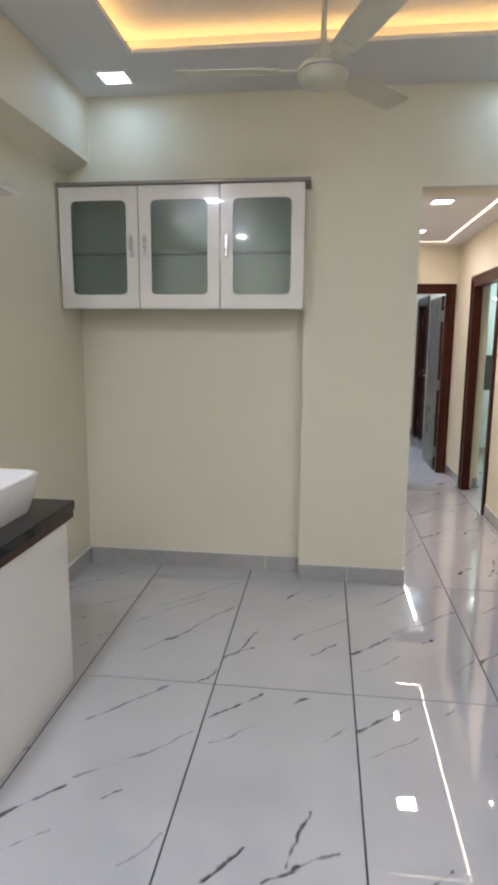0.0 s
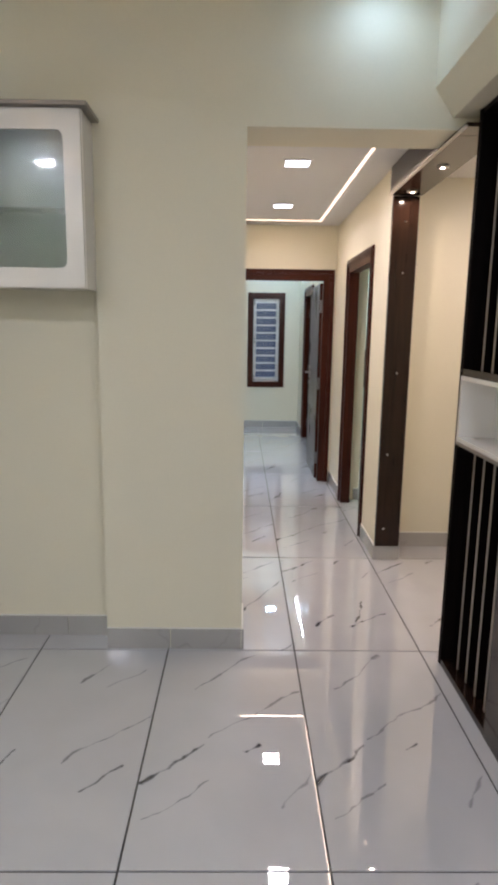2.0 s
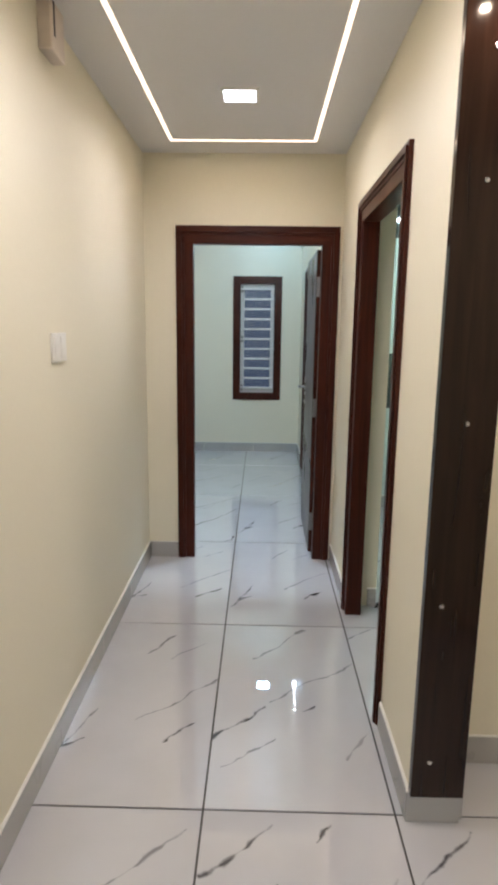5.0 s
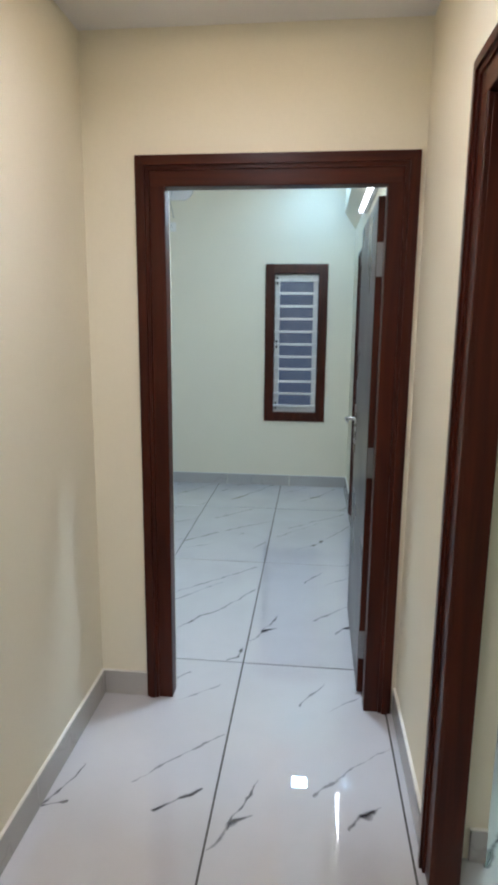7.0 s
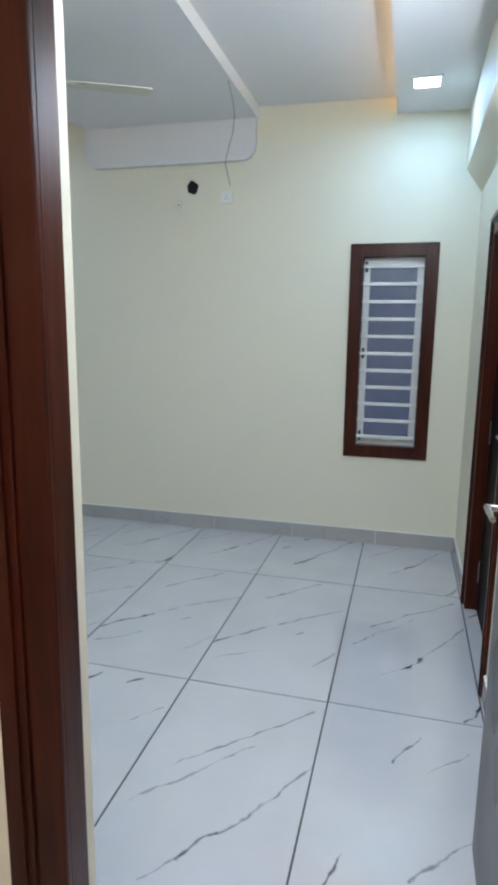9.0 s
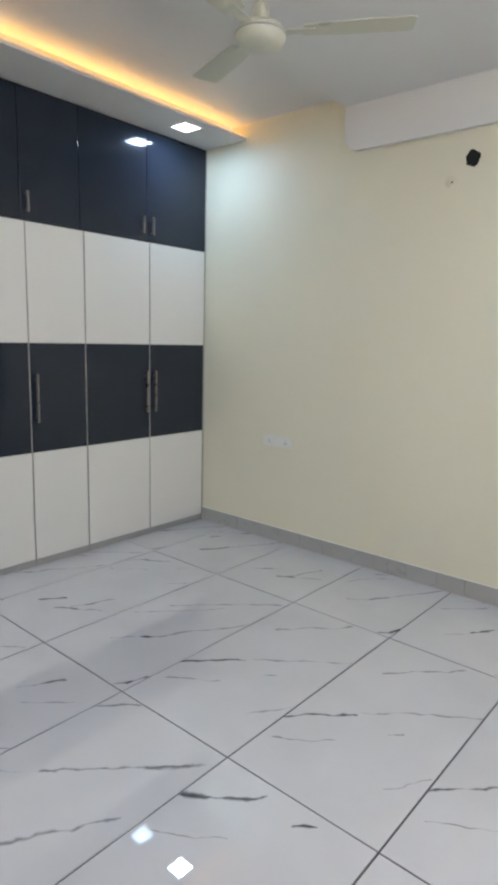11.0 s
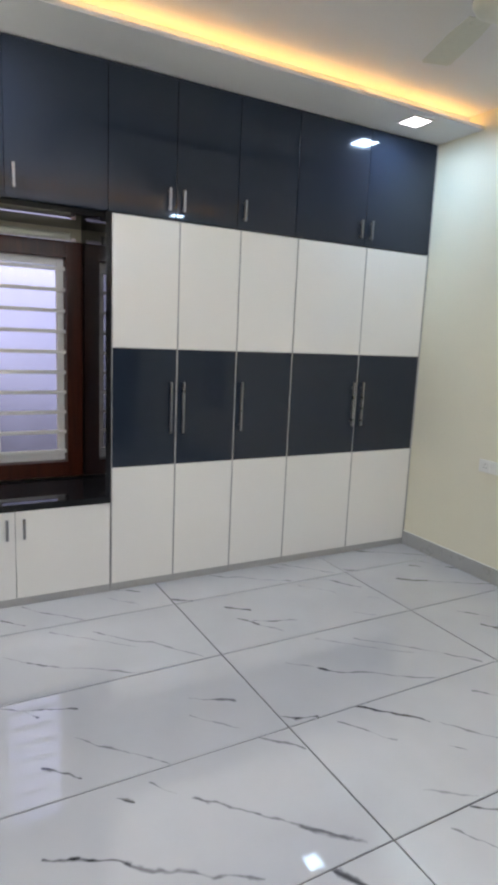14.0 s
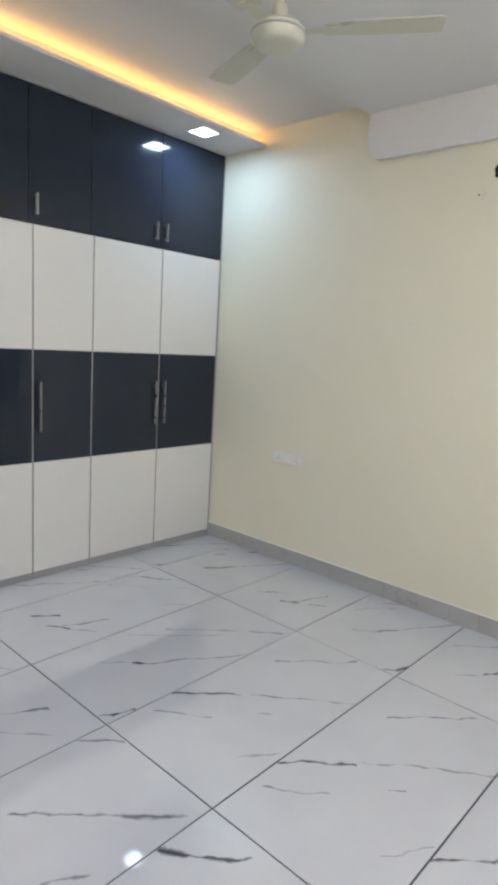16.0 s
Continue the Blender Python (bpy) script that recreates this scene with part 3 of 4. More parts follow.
def wall_cabinet():
    X0, X1, Y0, Y1, Z0, Z1 = WEST_X + 0.012, -0.09, 3.44, 3.618, 1.652, 2.318
    c = thing("wall_cabinet", "off-white wall cabinet with three frosted glass doors", "cabinet", (X0, Y0, Z0))
    W, D, H = X1 - X0, Y1 - Y0, Z1 - Z0
    bm = bmesh.new()
    box(bm, 0, 0.02, 0, W, D, 0.018), box(bm, 0, 0.02, H - 0.018, W, D, H)
    box(bm, 0, 0.02, 0.018, 0.018, D, H - 0.018), box(bm, W - 0.018, 0.02, 0.018, W, D, H - 0.018)
    box(bm, 0.018, D - 0.008, 0.018, W - 0.018, D, H - 0.018)
    box(bm, W / 3 - 0.009, 0.02, 0.018, W / 3 + 0.009, D - 0.008, H - 0.018)
    box(bm, 2 * W / 3 - 0.009, 0.02, 0.018, 2 * W / 3 + 0.009, D - 0.008, H - 0.018)
    part("body", bm, WHITE, c)
    for i in range(3):
        part("shelf", B(i * W / 3 + 0.02, 0.05, H * 0.47, (i + 1) * W / 3 - 0.02, D - 0.01, H * 0.47 + 0.016), WHITE, c)
    part("cornice", B(-0.0, -0.03, H, W + 0.03, D, H + 0.016, bevel=0.003), BRONZE, c, "grey top board")
    for i in range(3):
        a, b = i * W / 3 + 0.003, (i + 1) * W / 3 - 0.003
        fw = 0.068
        outer = rounded(a, 0.002, b, H - 0.002, 0.004, n=1)
        hole = rounded(a + fw, fw + 0.01, b - fw, H - fw - 0.01, 0.03, n=5)
        bm = bmesh.new()
        for y in (0.0, 0.018):
            eo = [bm.verts.new((p[0], y, p[1])) for p in outer]
            ei = [bm.verts.new((p[0], y, p[1])) for p in hole]
            edges = [bm.edges.new((l[k], l[(k + 1) % len(l)])) for l in (eo, ei) for k in range(len(l))]
            bmesh.ops.triangle_fill(bm, use_beauty=True, edges=edges)
            if y == 0.0:
                fo, fi = eo, ei
            else:
                for l0, l1 in ((fo, eo), (fi, ei)):
                    for k in range(len(l0)):
                        bm.faces.new((l0[k], l0[(k + 1) % len(l0)], l1[(k + 1) % len(l0)], l1[k]))
        bmesh.ops.recalc_face_normals(bm, faces=bm.faces[:])
        d = part("door", bm, WHITE, c)
        part("pane", prism(bmesh.new(), rounded(a + fw - .006, fw + .004, b - fw + .006, H - fw - .004, 0.03), 1, 0.008, 0.012), FROST, d, "frosted grey-green glass")
        hx = b - 0.035 if i == 0 else a + 0.035
        handle(d, hx, 0.0, H * 0.42, H * 0.60, (0, -1), 0.008, STEEL)
    return c


wall_cabinet()


# ---- washbasin corner ----
def vanity():
    v = thing("vanity_unit", "off-white washbasin cabinet with a black granite top", "cabinet", (WEST_X, 0.9, 0))
    part("body", B(0, 0, 0.0, 0.455, 1.44, 0.743, bevel=0.002), WHITE, v)
    for i in range(2):
        part("door", B(0.455, 0.004 + i * 0.72, 0.002, 0.473, 0.718 + i * 0.72, 0.735, bevel=0.002), WHITE, v)
    part("rail", B(0.40, 0.0, 0.744, 0.497, 1.46, 0.774, bevel=0.002), RAIL_SHADED, v, "red-brown rail under the top, gap shadow in its colour")
    part("countertop", B(0, -0.0, 0.775, 0.50, 1.472, 0.815, bevel=0.004), GRANITE, v, "black granite top")
    return v


def basin():
    b = thing("wash_basin", "white rectangular ceramic vessel basin on the counter", "basin", (-1.27, 1.945, 0.815))
    bm = bmesh.new()
    rings = []
    for w, l, z in ((0.17, 0.27, 0.0), (0.19, 0.292, 0.06), (0.205, 0.305, 0.15), (0.200, 0.30, 0.154), (0.190, 0.29, 0.150), (0.165, 0.26, 0.06), (0.12, 0.2, 0.03)):
        rings.append([bm.verts.new((x, y, z)) for x, y in rounded(-w, -l, w, l, 0.05)])
    n = len(rings[0])
    for lo, hi in zip(rings, rings[1:]):
        for k in range(n):
            bm.faces.new((lo[k], lo[(k + 1) % n], hi[(k + 1) % n], hi[k]))
    bm.faces.new(rings[0][::-1]), bm.faces.new(rings[-1])
    smooth(part("bowl", bm, CERAMIC, b), 50)
    part("drain", lathe(bmesh.new(), [(0.022, 0.0305), (0.022, 0.034), (0.016, 0.036)], 16), STEEL, b, "steel drain")
    return b


vanity()
basin()
shelf = thing("wall_shelf", "small white wall shelf above the basin", "shelf", (WEST_X, 1.5, 2.075))
part("board", B(0, 0, 0, 0.24, 1.06, 0.028, bevel=0.006), WHITE, shelf)


# ---- slatted unit, column and header at the foyer ----
def slatted_unit():
    s = thing("shoe_cabinet", "tall black slatted shoe unit with a white open niche", "cabinet", (1.46, 2.2, 0))
    L, D = 1.30, 0.158
    near = 0.78
    for z0, z1, nm in ((0.0, 1.042, "lower"), (1.322, 2.36, "upper")):
        part(nm + "_back", B(D - 0.012, near, z0 + 0.03, D, L - 0.018, z1 - 0.018), BLACKWOOD, s)
        part(nm + "_base", B(0.0, near, z0, D, L - 0.018, z0 + 0.03, bevel=0.002), WENGE, s, "dark brown base board")
        part(nm + "_top", B(0.004, near, z1 - 0.018, D, L - 0.018, z1), BLACKWOOD, s)
        part(nm + "_end", B(0.0, L - 0.018, z0, D, L, z1, bevel=0.002), BLACKWOOD, s)
        part(nm + "_door", B(-0.002, 0, z0, D, near - 0.001, z1, bevel=0.003), WENGE, s, "plain dark brown front")
        for k in range(4):
            y = L - 0.115 - 0.101 * k
            slat = part("slat", B(0.047, y, z0 + 0.03, D - 0.012, y + 0.016, z1 - 0.018), BLACKWOOD, s)
            part("slat_edge", B(0.044, y + 0.001, z0 + 0.03, 0.047, y + 0.015, z1 - 0.018), BRONZE, slat, "dull bronze edge strip")
    part("niche_lip", B(-0.003, 0, 1.028, 0.0, L, 1.043), BRONZE, s, "dull bronze lip under the niche")
    bm = bmesh.new()
    box(bm, 0.0, 0, 1.042, D, L, 1.06), box(bm, 0.0, 0, 1.304, D, L, 1.322), box(bm, D - 0.01, 0, 1.06, D, L, 1.304)
    box(bm, 0.0, L - 0.018, 1.06, D - 0.01, L, 1.304), box(bm, 0.0, 0, 1.06, D - 0.01, 0.018, 1.304)
    part("niche", bm, WHITE, s, "white open niche")
    part("edge", B(-0.003, L, 0.0, D, L + 0.006, 2.36), BLACKWOOD, s)
    return s


slatted_unit()
col = thing("column_panel", "glossy dark wenge panel on the wall end", "wall panel", (1.43, 4.785, 0.102))
part("board", B(0, -0.03, 0, 0.158, -0.001, 2.195, bevel=0.002), WENGE, col)
for z in (0.12, 0.62, 1.14, 1.75, 2.05):
    part("screw_cap", lathe(bmesh.new(), [(0.007, 0), (0.006, 0.003), (0.002, 0.004)], 10, pose(0.05 + 0.03 * (z > 1), -0.03, z, 90)), STEEL, col, "small steel cap")
hd = thing("header_panel", "dark wenge header with small lit spotlights", "wall panel", (1.41, 3.51, 2.30))
hb = B(0.0, 0.115, 0, 0.19, 1.25, 0.16, bevel=0.003)
box(hb, 0.0, 0, 0, 0.19, 0.114, 0.016, bevel=0.002)
part("board", hb, WENGE, hd)
part("trim", B(-0.006, 0, -0.004, 0.004, 1.25, 0.006), PINK, hd, "pale edge trim")
for y in (4.10, 4.64):
    sp = thing("spotlight", "small round lit spotlight under the wooden header", "spotlight", (1.51, y, 2.30), "header spotlights")
    smooth(part("ring", lathe(bmesh.new(), [(0.030, 0.0), (0.030, -0.006), (0.02, -0.009), (0.02, 0.0)], 20), STEEL, sp))
    smooth(part("bulb", lathe(bmesh.new(), [(0.002, -0.008), (0.008, -0.006), (0.011, -0.001)], 16), BULB_GLOW, sp, "glowing warm bulb"))
    area_lamp("spotlight_lamp", pose(1.51, y, 2.285), 0.016, 0.016, SPOT_WATTS, WARM)


# ---- ceiling fans ----
def fan(x, y, z, ceiling, first, pitch, label):
    f = thing("ceiling_fan", label, "fan", (x, y, z))
    smooth(part("motor", lathe(bmesh.new(), [(0.03, -0.040), (0.072, -0.038), (0.088, -0.028), (0.10, -0.008), (0.10, 0.018), (0.085, 0.034), (0.05, 0.042), (0.03, 0.06)], 40), IVORY, f))
    smooth(part("trim_ring", lathe(bmesh.new(), [(0.1005, 0.002), (0.1035, 0.006), (0.1005, 0.010)], 40), EDGE, f, "grey trim ring"))
    smooth(part("rod", tube(bmesh.new(), (0, 0, 0.05), (0, 0, ceiling - z), 0.011), IVORY, f))
    smooth(part("canopy", lathe(bmesh.new(), [(0.012, ceiling - z - 0.09), (0.04, ceiling - z - 0.05), (0.058, ceiling - z - 0.004), (0.05, ceiling - z)], 28), IVORY, f))
    smooth(part("lower_cup", lathe(bmesh.new(), [(0.035, 0.055), (0.03, 0.10), (0.014, 0.12)], 24), IVORY, f))
    for k in range(3):
        m = pose(0, 0, 0, 0, 0, first + 120 * k) @ pose(0, 0, 0.014, pitch, -3, 0)
        bm = bmesh.new()
        outline = [(0.17, -0.05), (0.30, -0.062), (0.58, -0.066), (0.60, -0.055), (0.605, 0.05), (0.59, 0.06), (0.30, 0.056), (0.17, 0.045)]
        prism(bm, outline, 2, 0, 0.0035)
        for v in bm.verts:
            v.co = m @ v.co
        bl = part("blade", bm, IVORY, f)
        bm = B(0.09, -0.022, -0.003, 0.215, 0.022, 0.001, bevel=0.001, m=m)
        part("bracket", bm, IVORY, bl)
    return f


fan(0.0, 2.66, 2.532, HIGH, 175, -10, "ivory three-blade ceiling fan at rest in the dining space")
fan(-0.82, 8.97, 2.645, HIGH, 37, 3, "ivory three-blade ceiling fan at rest in the bedroom")


# ---- bedroom: hanging plaster band, hole, sockets ----
band = thing("ceiling_band", "white plaster ceiling band folding down the wall with rounded corners", "ceiling panel", (-1.29, NORTH_Y, 2.612))
part("apron", prism(bmesh.new(), rounded(0, 0, 1.26, 0.275, 0.10, (0, 0, 1, 1)), 1, -0.035, -0.004), CEIL, band)
part("soffit", B(0, -2.2, 0.260, 1.26, -0.036, 0.275), CEIL, band)
part("edge_lip", B(1.2605, -2.2, 0.257, 1.274, -0.004, 0.333), CEIL, band, "white edge lip")
wire = bmesh.new()
pts = [(-0.035, 9.72, 2.866), (-0.09, 10.0, 2.864), (-0.15, 10.25, 2.862), (-0.185, 10.335, 2.79), (-0.225, 10.338, 2.66), (-0.24, 10.34, 2.60), (-0.225, 10.373, 2.51), (-0.215, 10.373, 2.46)]
for a, b in zip(pts, pts[1:]):
    tube(wire, a, b, 0.0026, n=8)
tagged(part("cable", wire, WIRE), "thin grey cable hanging down the plaster band", "cable")
# The wall stays whole: a near-black disc carries the hole's shade.
ph = thing("pipe_hole", "rough pipe hole in the cream wall, its shade a dark disc", "hole", (-0.487, NORTH_Y - 0.001, 2.461))
bm = bmesh.new()
rim = [((0.040 + 0.006 * math.sin(5 * a) + 0.004 * math.cos(3 * a + 1)) * math.cos(a), (0.044 + 0.005 * math.sin(4 * a)) * math.sin(a)) for a in [k * math.tau / 20 for k in range(20)]]
prism(bm, rim, 1, -0.002, 0.0)
part("opening", bm, HOLE_SHADE, ph)


def plate(name, label, cat, at, w, h, rz, gangs):
    """A wall plate with rocker switches or socket holes; it faces -y before its turn."""
    p = thing(name, label, cat)
    p.matrix_basis = pose(*at, 0, 0, rz)
    part("plate", B(-w / 2, -0.010, -h / 2, w / 2, 0, h / 2, bevel=0.003), PLASTIC, p)
    s = w / (gangs + 0.4)
    for i in range(gangs):
        cx = -w / 2 + 0.2 * s + (i + 0.5) * s
        g = part("module", B(cx - s * 0.44, -0.0135, -h * 0.36, cx + s * 0.44, -0.009, h * 0.36, bevel=0.0015), PLASTIC, p)
        if "socket" in name and i != 1:
            # Dark dots on the module carry the shade of the pin holes.
            bm = bmesh.new()
            for dx, dz in ((0, 0.012), (-0.010, -0.008), (0.010, -0.008)):
                tube(bm, (cx + dx, -0.0142, dz), (cx + dx, -0.013, dz), 0.0035, n=10)
            part("pin_hole", bm, NEAR_BLACK, g)
    return p


plate("socket_plate", "white three-pin socket plate high on the wall", "socket", (-0.238, NORTH_Y, 2.385), 0.085, 0.08, 0, 1)
plate("socket_plate", "white socket and switch plate low on the cream wall", "socket", (-1.75, NORTH_Y, 0.742), 0.26, 0.082, 0, 3)
plate("switch_plate", "white square switch plate on the corridor wall", "switch", (CORR_W, 5.27, 1.41), 0.145, 0.10, 90, 2)
rose = thing("wire_outlet", "round white cable outlet on the cream wall", "outlet", (-0.60, NORTH_Y, 2.355))
smooth(part("cover", lathe(bmesh.new(), [(0.034, 0.0), (0.034, 0.004), (0.024, 0.008), (0.006, 0.008)], 20, pose(0, 0, 0, 90)), CREAM, rose))
part("screw", tube(bmesh.new(), (0.008, -0.008, -0.006), (0.008, -0.0105, -0.006), 0.005, n=8), NEAR_BLACK, rose)
chime = thing("door_chime", "beige plastic chime box high on the corridor wall", "chime", (CORR_W, 5.22, 2.33))
part("box", B(0.0, 0, 0, 0.045, 0.13, 0.16, bevel=0.006), PINK, chime)
# Strip on the surface; its dark colour is the shade in the slot.
part("slot", B(0.0452, 0.02, 0.045, 0.0465, 0.035, 0.15), NEAR_BLACK, chime, "dark strip for the slot's shade")
tl = thing("tube_light", "lit white tube batten high on the bedroom wall", "tube light", (EAST_X, 7.97, 2.29))
part("batten", B(-0.03, 0, -0.018, 0, 1.2, 0.018, bevel=0.004), PLASTIC, tl)
part("tube", tube(bmesh.new(), (-0.042, 0.02, 0), (-0.042, 1.18, 0), 0.013), TUBE_GLOW, tl, "glowing white tube")
for y in (0.0, 1.18):
    part("end_cap", B(-0.06, y, -0.02, -0.028, y + 0.02, 0.02, bevel=0.003), PLASTIC, tl)
area_lamp("tube_lamp", pose(EAST_X - 0.062, 8.57, 2.29, 0, 90, 0), 0.025, 1.15, 14.0, BED)


# ---- wardrobes along the bedroom's west wall ----
WX = -2.51
ROWS = ((0.046, 0.735, "white"), (0.737, 1.407, "navy"), (1.409, 2.106, "white"))


def door_leaf(parent, y0, y1, hinge, knob=True):
    """A tall leaf of three laminate fields between grey edges."""
    d = part("door", B(-0.018, y0 + 0.0006, 0.044, -0.001, y1 - 0.0006, 2.108), EDGE, parent)
    for z0, z1, kind in ROWS:
        part("field", B(-0.0035, y0 + 0.0055, z0 + 0.001, 0.002, y1 - 0.0055, z1 - 0.001, bevel=0.001), WHITE if kind == "white" else NAVY, d, "off-white glossy field" if kind == "white" else "slate-blue glossy field")
    hy = y1 - 0.042 if hinge == "low" else y0 + 0.035
    handle(d, 0.002, hy, 0.925, 1.222, (1, 0), 0.007)


def wardrobe(y0, y1, doors, label):
    w = thing("wardrobe", label, "wardrobe", (WX, 0, 0), "wardrobes along the wall")
    bm = bmesh.new()
    box(bm, -0.545, y0 + 0.001, 0.045, -0.019, y1 - 0.001, 2.11)
    part("carcass", bm, WHITE, w)
    part("plinth", B(-0.5, y0 + 0.001, 0, -0.004, y1 - 0.001, 0.044), EDGE, w, "grey plinth")
    for a, b, hinge in doors:
        door_leaf(w, a, b, hinge)


wardrobe(8.12, 8.888, ((8.122, 8.505, "low"), (8.505, 8.888, "high")), "tall two-door wardrobe in off-white and slate-blue laminate")
wardrobe(8.888, 9.288, ((8.888, 9.288, "high"),), "narrow one-door wardrobe in off-white and slate-blue laminate")
wardrobe(9.288, 10.37, ((9.288, 9.825, "low"), (9.825, 10.368, "high")), "wide two-door wardrobe in off-white and slate-blue laminate")


def loft(y0, y1, doors):
    w = thing("loft_cabinet", "slate-blue glossy loft cabinet above the wardrobes", "cabinet", (WX, 0, 2.112), "loft cabinets under the ceiling")
    part("carcass", B(-0.545, y0 + 0.001, 0, -0.019, y1 - 0.001, 0.725), NAVY, w)
    for a, b, hinge in doors:
        d = part("door", B(-0.018, a + 0.0018, 0.002, 0.002, b - 0.0018, 0.722, bevel=0.0012), NAVY, w)
        handle(d, 0.002, b - 0.045 if hinge == "low" else a + 0.038, 0.045, 0.16, (1, 0), 0.007)


loft(7.01, 8.10, ((7.06, 7.595, "low"), (7.595, 8.10, "high")))
loft(8.10, 8.862, ((8.10, 8.48, "low"), (8.48, 8.862, "high")))
loft(8.862, 9.262, ((8.862, 9.262, "high"),))
loft(9.262, 10.37, ((9.262, 9.80, "low"), (9.80, 10.368, "high")))
tagged(part("end_filler", B(WX - 0.02, 10.371, 0.045, WX + 0.0, NORTH_Y - 0.001, DROP - 0.001), EDGE), "grey filler strip beside the end wardrobe", "trim", kind="structure")


# ---- window seat ----
seat = thing("window_seat_cabinet", "low off-white cabinet under the window with granite seat", "cabinet", (WX, 0, 0))
part("carcass", B(-0.545, 7.01, 0.045, -0.019, 8.117, 0.53), WHITE, seat)
part("plinth", B(-0.5, 7.01, 0, -0.004, 8.117, 0.044), EDGE, seat, "grey plinth")
for a, b, hy in ((7.09, 7.603, 7.562), (7.607, 8.114, 7.648)):
    d = part("door", B(-0.018, a, 0.046, 0.002, b, 0.533, bevel=0.0015), WHITE, seat)
    handle(d, 0.002, hy, 0.385, 0.497, (1, 0), 0.007)
part("seat_slab", B(-0.545, 7.01, 0.535, 0.012, 8.117, 0.574, bevel=0.004), GRANITE, seat, "polished black granite seat")
lining = thing("window_lining", "polished black granite lining of the window recess", "window lining", (WX, 0, 0), kind="structure")
part("side", B(-0.545, 8.09, 0.576, 0.0, 8.118, 2.11), GRANITE, lining)
part("side", B(-0.545, 7.01, 0.576, 0.0, 7.036, 2.11), GRANITE, lining)
part("top", B(-0.545, 7.037, 2.085, -0.03, 8.089, 2.11), GRANITE, lining)
rod = thing("blind_rail", "pale roller blind rail under the recess top", "blind", (WX - 0.42, 7.06, 2.02))
smooth(part("rail", tube(bmesh.new(), (0, 0, 0), (0, 0.93, 0), 0.022), IVORY, rod))
part("end_cap", B(-0.024, 0.93, -0.024, 0.024, 0.938, 0.024, bevel=0.004), IVORY, rod)


def window(name, label, w, h, bars, sashes, frame=0.05):
    """In its own plane: x across, y outward through the wall, z up from the sill."""
    g = thing(name, label, "window", kind="structure")
    bm = bmesh.new()
    box(bm, 0, -0.018, 0, frame, 0.10, h, bevel=0.005), box(bm, w - frame, -0.018, 0, w, 0.10, h, bevel=0.005)
    box(bm, frame - .004, -0.016, 0, w - frame + .004, 0.10, frame, bevel=0.004), box(bm, frame - .004, -0.016, h - frame, w - frame + .004, 0.10, h, bevel=0.004)
    part("window_frame", bm, MAHOGANY, g, "red-brown timber frame")
    sw = (w - 2 * frame) / sashes
    for i in range(sashes):
        x0, x1, f = frame + i * sw + 0.002, frame + (i + 1) * sw - 0.002, 0.042
        bm = bmesh.new()
        box(bm, x0, 0.05, frame, x0 + f, 0.085, h - frame, bevel=0.003), box(bm, x1 - f, 0.05, frame, x1, 0.085, h - frame, bevel=0.003)
        box(bm, x0 + f, 0.052, frame, x1 - f, 0.083, frame + f), box(bm, x0 + f, 0.052, h - frame - f, x1 - f, 0.083, h - frame)
        s = part("sash", bm, BARS, g, "white enamelled sash")
        p = part("pane", B(x0 + f - .004, 0.066, frame + f - .004, x1 - f + .004, 0.070, h - frame - f + .004), PANE, s)
        p.visible_shadow = False
        for z in (0.10, 0.5, 0.90):
            hx = x1 - f + 0.012 if i < sashes - 1 else x0 + 0.010
            part("hinge", B(hx, 0.040, h * z - 0.035, hx + 0.016, 0.050, h * z + 0.035, bevel=0.002), STEEL if sashes > 1 else NEAR_BLACK, s, "small hinge")
    for i in range(bars):
        z = frame + (h - 2 * frame) * (i + 0.5) / bars
        part("bar", B(frame - 0.004, 0.012, z - 0.011, w - frame + 0.004, 0.030, z + 0.011, bevel=0.003), BARS, g, "white security bar")
    return g


north_win = window("window_1", "narrow barred window in a red-brown timber frame", 0.565, 1.43, 11, 1, 0.085)
north_win.matrix_basis = pose(0.627, NORTH_Y, 0.628)
west_win = window("window_2", "two-sash barred window in a red-brown timber frame", 1.04, 1.42, 10, 2, 0.095)
west_win.matrix_basis = pose(-3.03, 7.045, 0.585, 0, 0, 90)
tagged(part("backdrop_west", B(-4.4, 5.4, -0.4, -4.38, 9.8, 4.2), HAZE_W), "pale evening sky outside the window", "backdrop", kind="structure")
tagged(part("backdrop_north", B(-0.8, 11.7, -0.4, 2.6, 11.72, 4.2), HAZE_N), "dim evening sky outside the window", "backdrop", kind="structure")

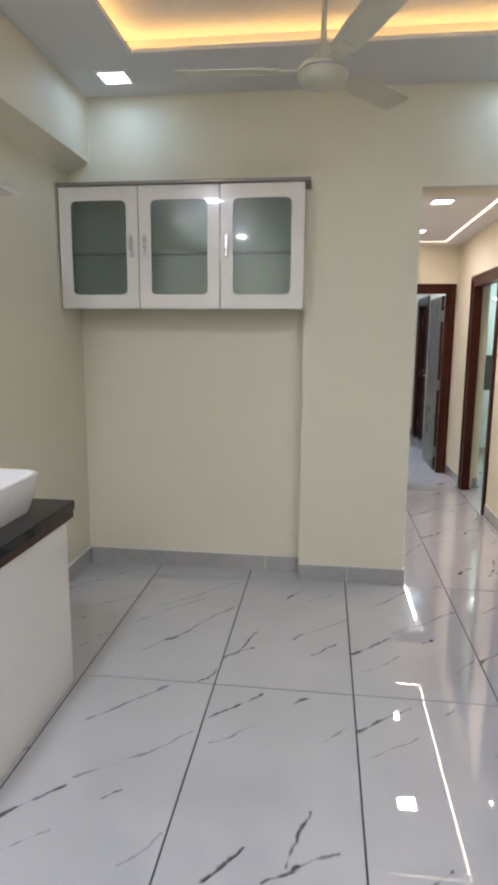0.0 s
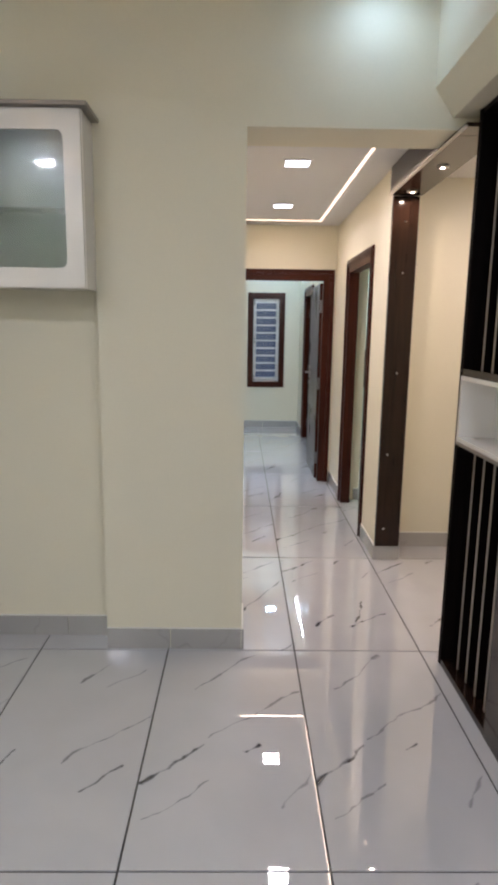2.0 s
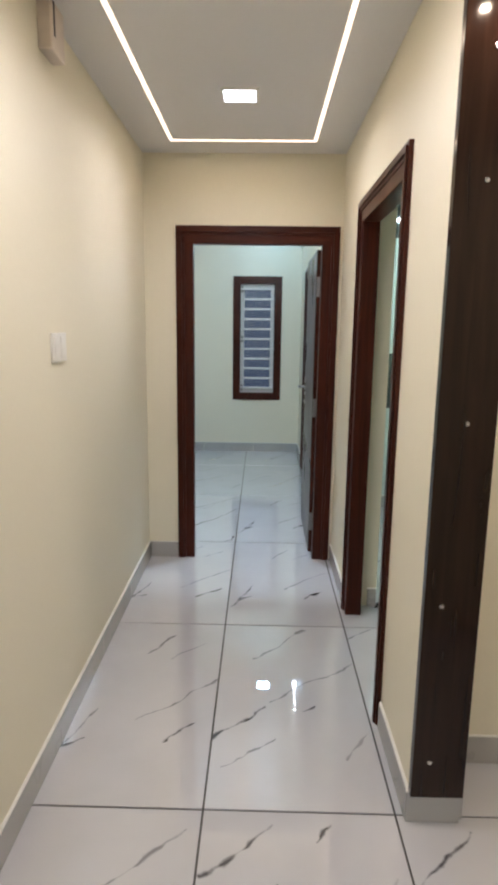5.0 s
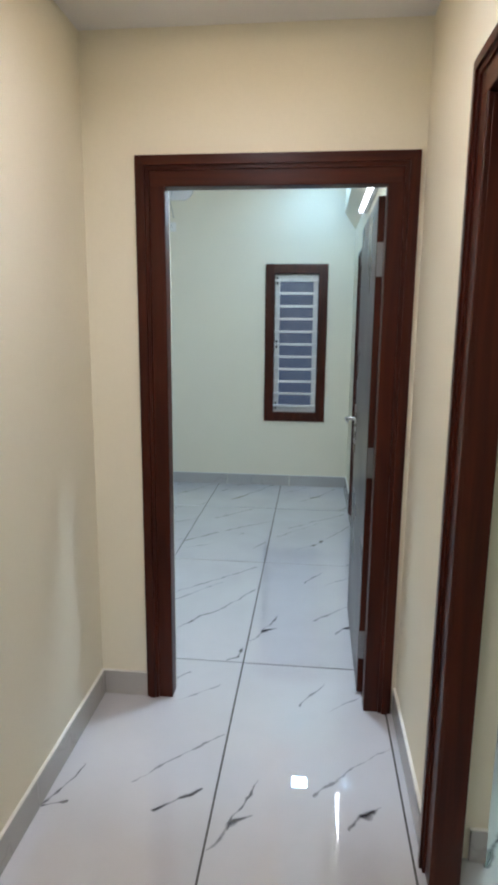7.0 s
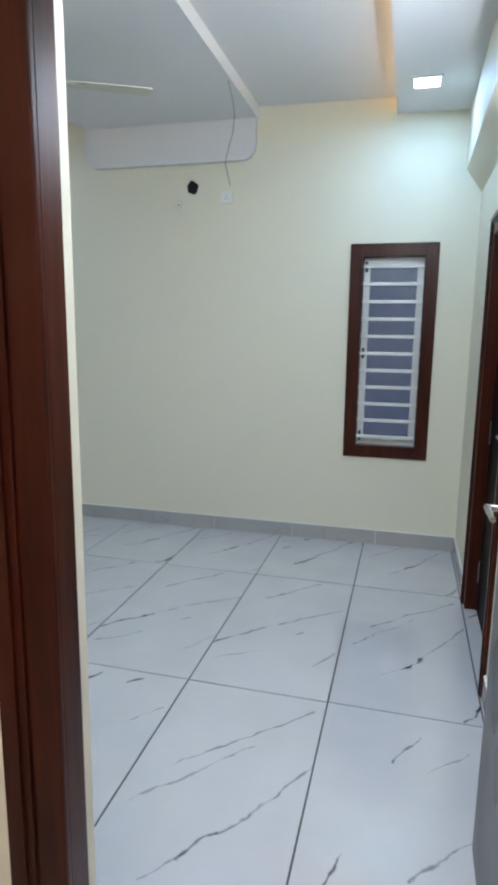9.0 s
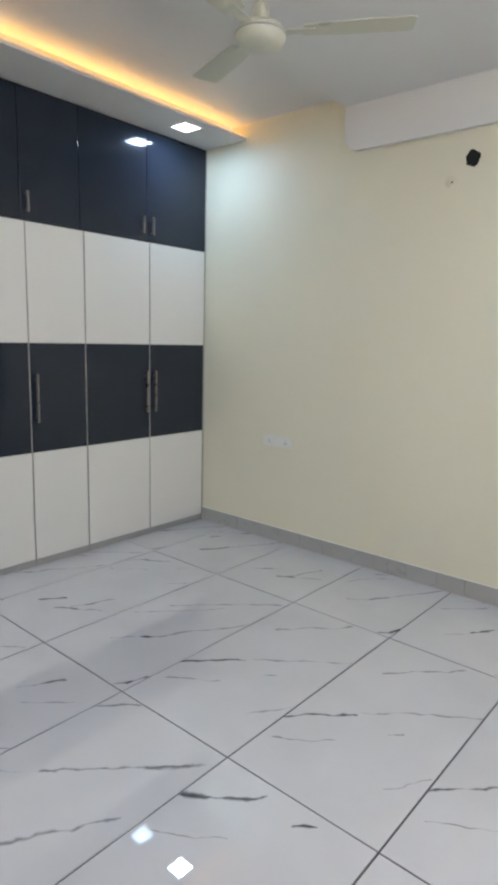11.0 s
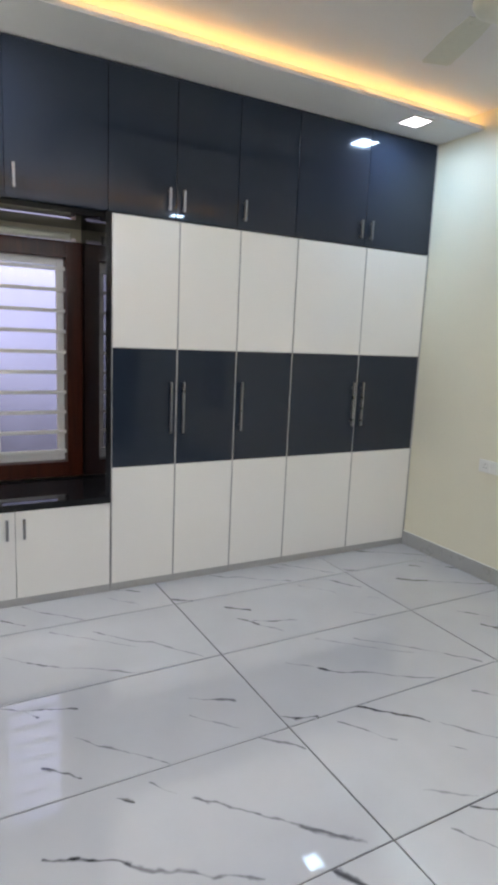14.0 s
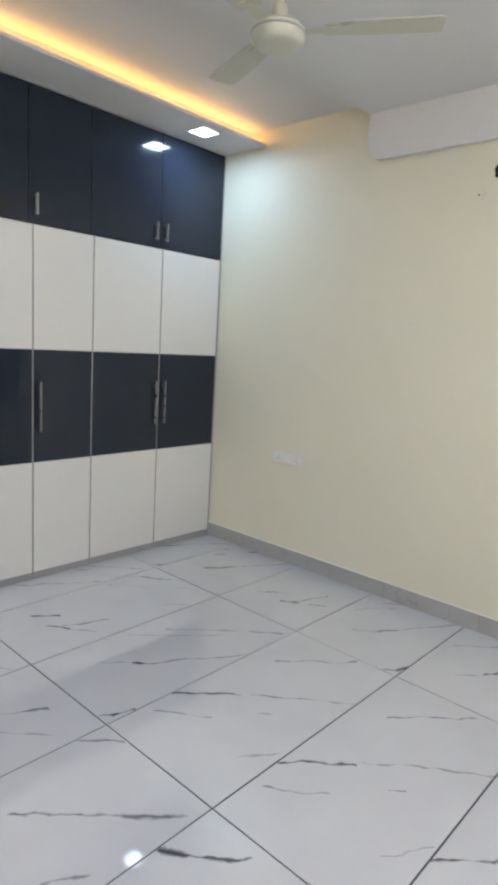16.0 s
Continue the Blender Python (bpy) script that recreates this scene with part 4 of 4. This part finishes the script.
# ---- washroom wall tiles ----
wt = thing("washroom_tiling", "pale green marbled wall tiles with dark bands in the washroom", "wall tiles", (1.61, 8.118, 0), kind="structure")
for z0, z1, m in ((0.106, 0.40, BATHTILE), (0.40, 0.845, BATHTILE), (0.845, 1.29, DARKTILE), (1.29, 1.735, BATHTILE), (1.735, 2.18, BATHTILE), (2.18, 2.47, DARKTILE)):
    wall_tile = finish(B(0.001, -0.010, 0.001, 0.309, -0.001, z1 - z0 - 0.001, bevel=0.001), "wall_tile", m)
    for c in range(4):
        o = new("wall_tile", wall_tile)
        o.parent, o.location = wt, (c * 0.31, 0, z0)
ml = thing("tube_light", "lit white tube batten on the washroom wall tiles", "tube light", (2.10, 8.107, 1.985))
part("batten", B(0, -0.03, -0.018, 0.6, 0, 0.018, bevel=0.004), PLASTIC, ml)
part("tube", tube(bmesh.new(), (0.02, -0.042, 0), (0.58, -0.042, 0), 0.013), TUBE_GLOW, ml, "glowing white tube")

# ---- floor tiles, 60 by 120 cm, one grid through all rooms ----
floor_tiles = thing("tiled_floor", "polished white marble-look floor tiles with grey veins", "floor tiles", (0, 0, 0), kind="structure")
tile_meshes = [finish(B(0.0034, 0.0034, -0.010, 0.5966, 1.1966, 0.0, bevel=0.0006), "floor_tile", m) for m in TILES]
PRINTS = {"P": ((-3, 1), (-1, 2), (0, 2), (0, 4), (-3, 7), (-2, 7), (-1, 7)), "Q": ((-2, 1), (-1, 1), (0, 3), (1, 3), (-5, 7), (-2, 6)),
          "R": ((-2, 2), (-1, 4), (-1, 5), (0, 5), (0, 6), (-4, 6)), "S": ((-3, 2), (-1, 3), (-1, 6), (-4, 7), (-5, 6)), "T": ((-3, 6),)}
LAID = {cell: "PQRST".index(k) for k, cells in PRINTS.items() for cell in cells}
AREAS = ((-1.41, -2.2, 1.62, 3.9), (0.26, 3.6, 2.8, 5.05), (0.26, 4.8, 2.9, 7.0), (1.5, 6.0, 2.9, 8.1), (-2.5, 7.0, 1.5, 10.3))
rng = random.Random(4)
for i in range(-6, 4):
    for j in range(-2, 9):
        x, y = 0.8 + 0.6 * i, 1.2 * j
        k, tip, lean = rng.randrange(5), rng.uniform(-0.05, 0.05), rng.uniform(-0.06, 0.06)
        if any(x < a[2] and x + 0.6 > a[0] and y < a[3] and y + 1.2 > a[1] for a in AREAS):
            o = new("floor_tile", tile_meshes[LAID.get((i, j), k)])
            o.parent, o.matrix_basis = floor_tiles, pose(x, y, 0, tip, lean, 0)
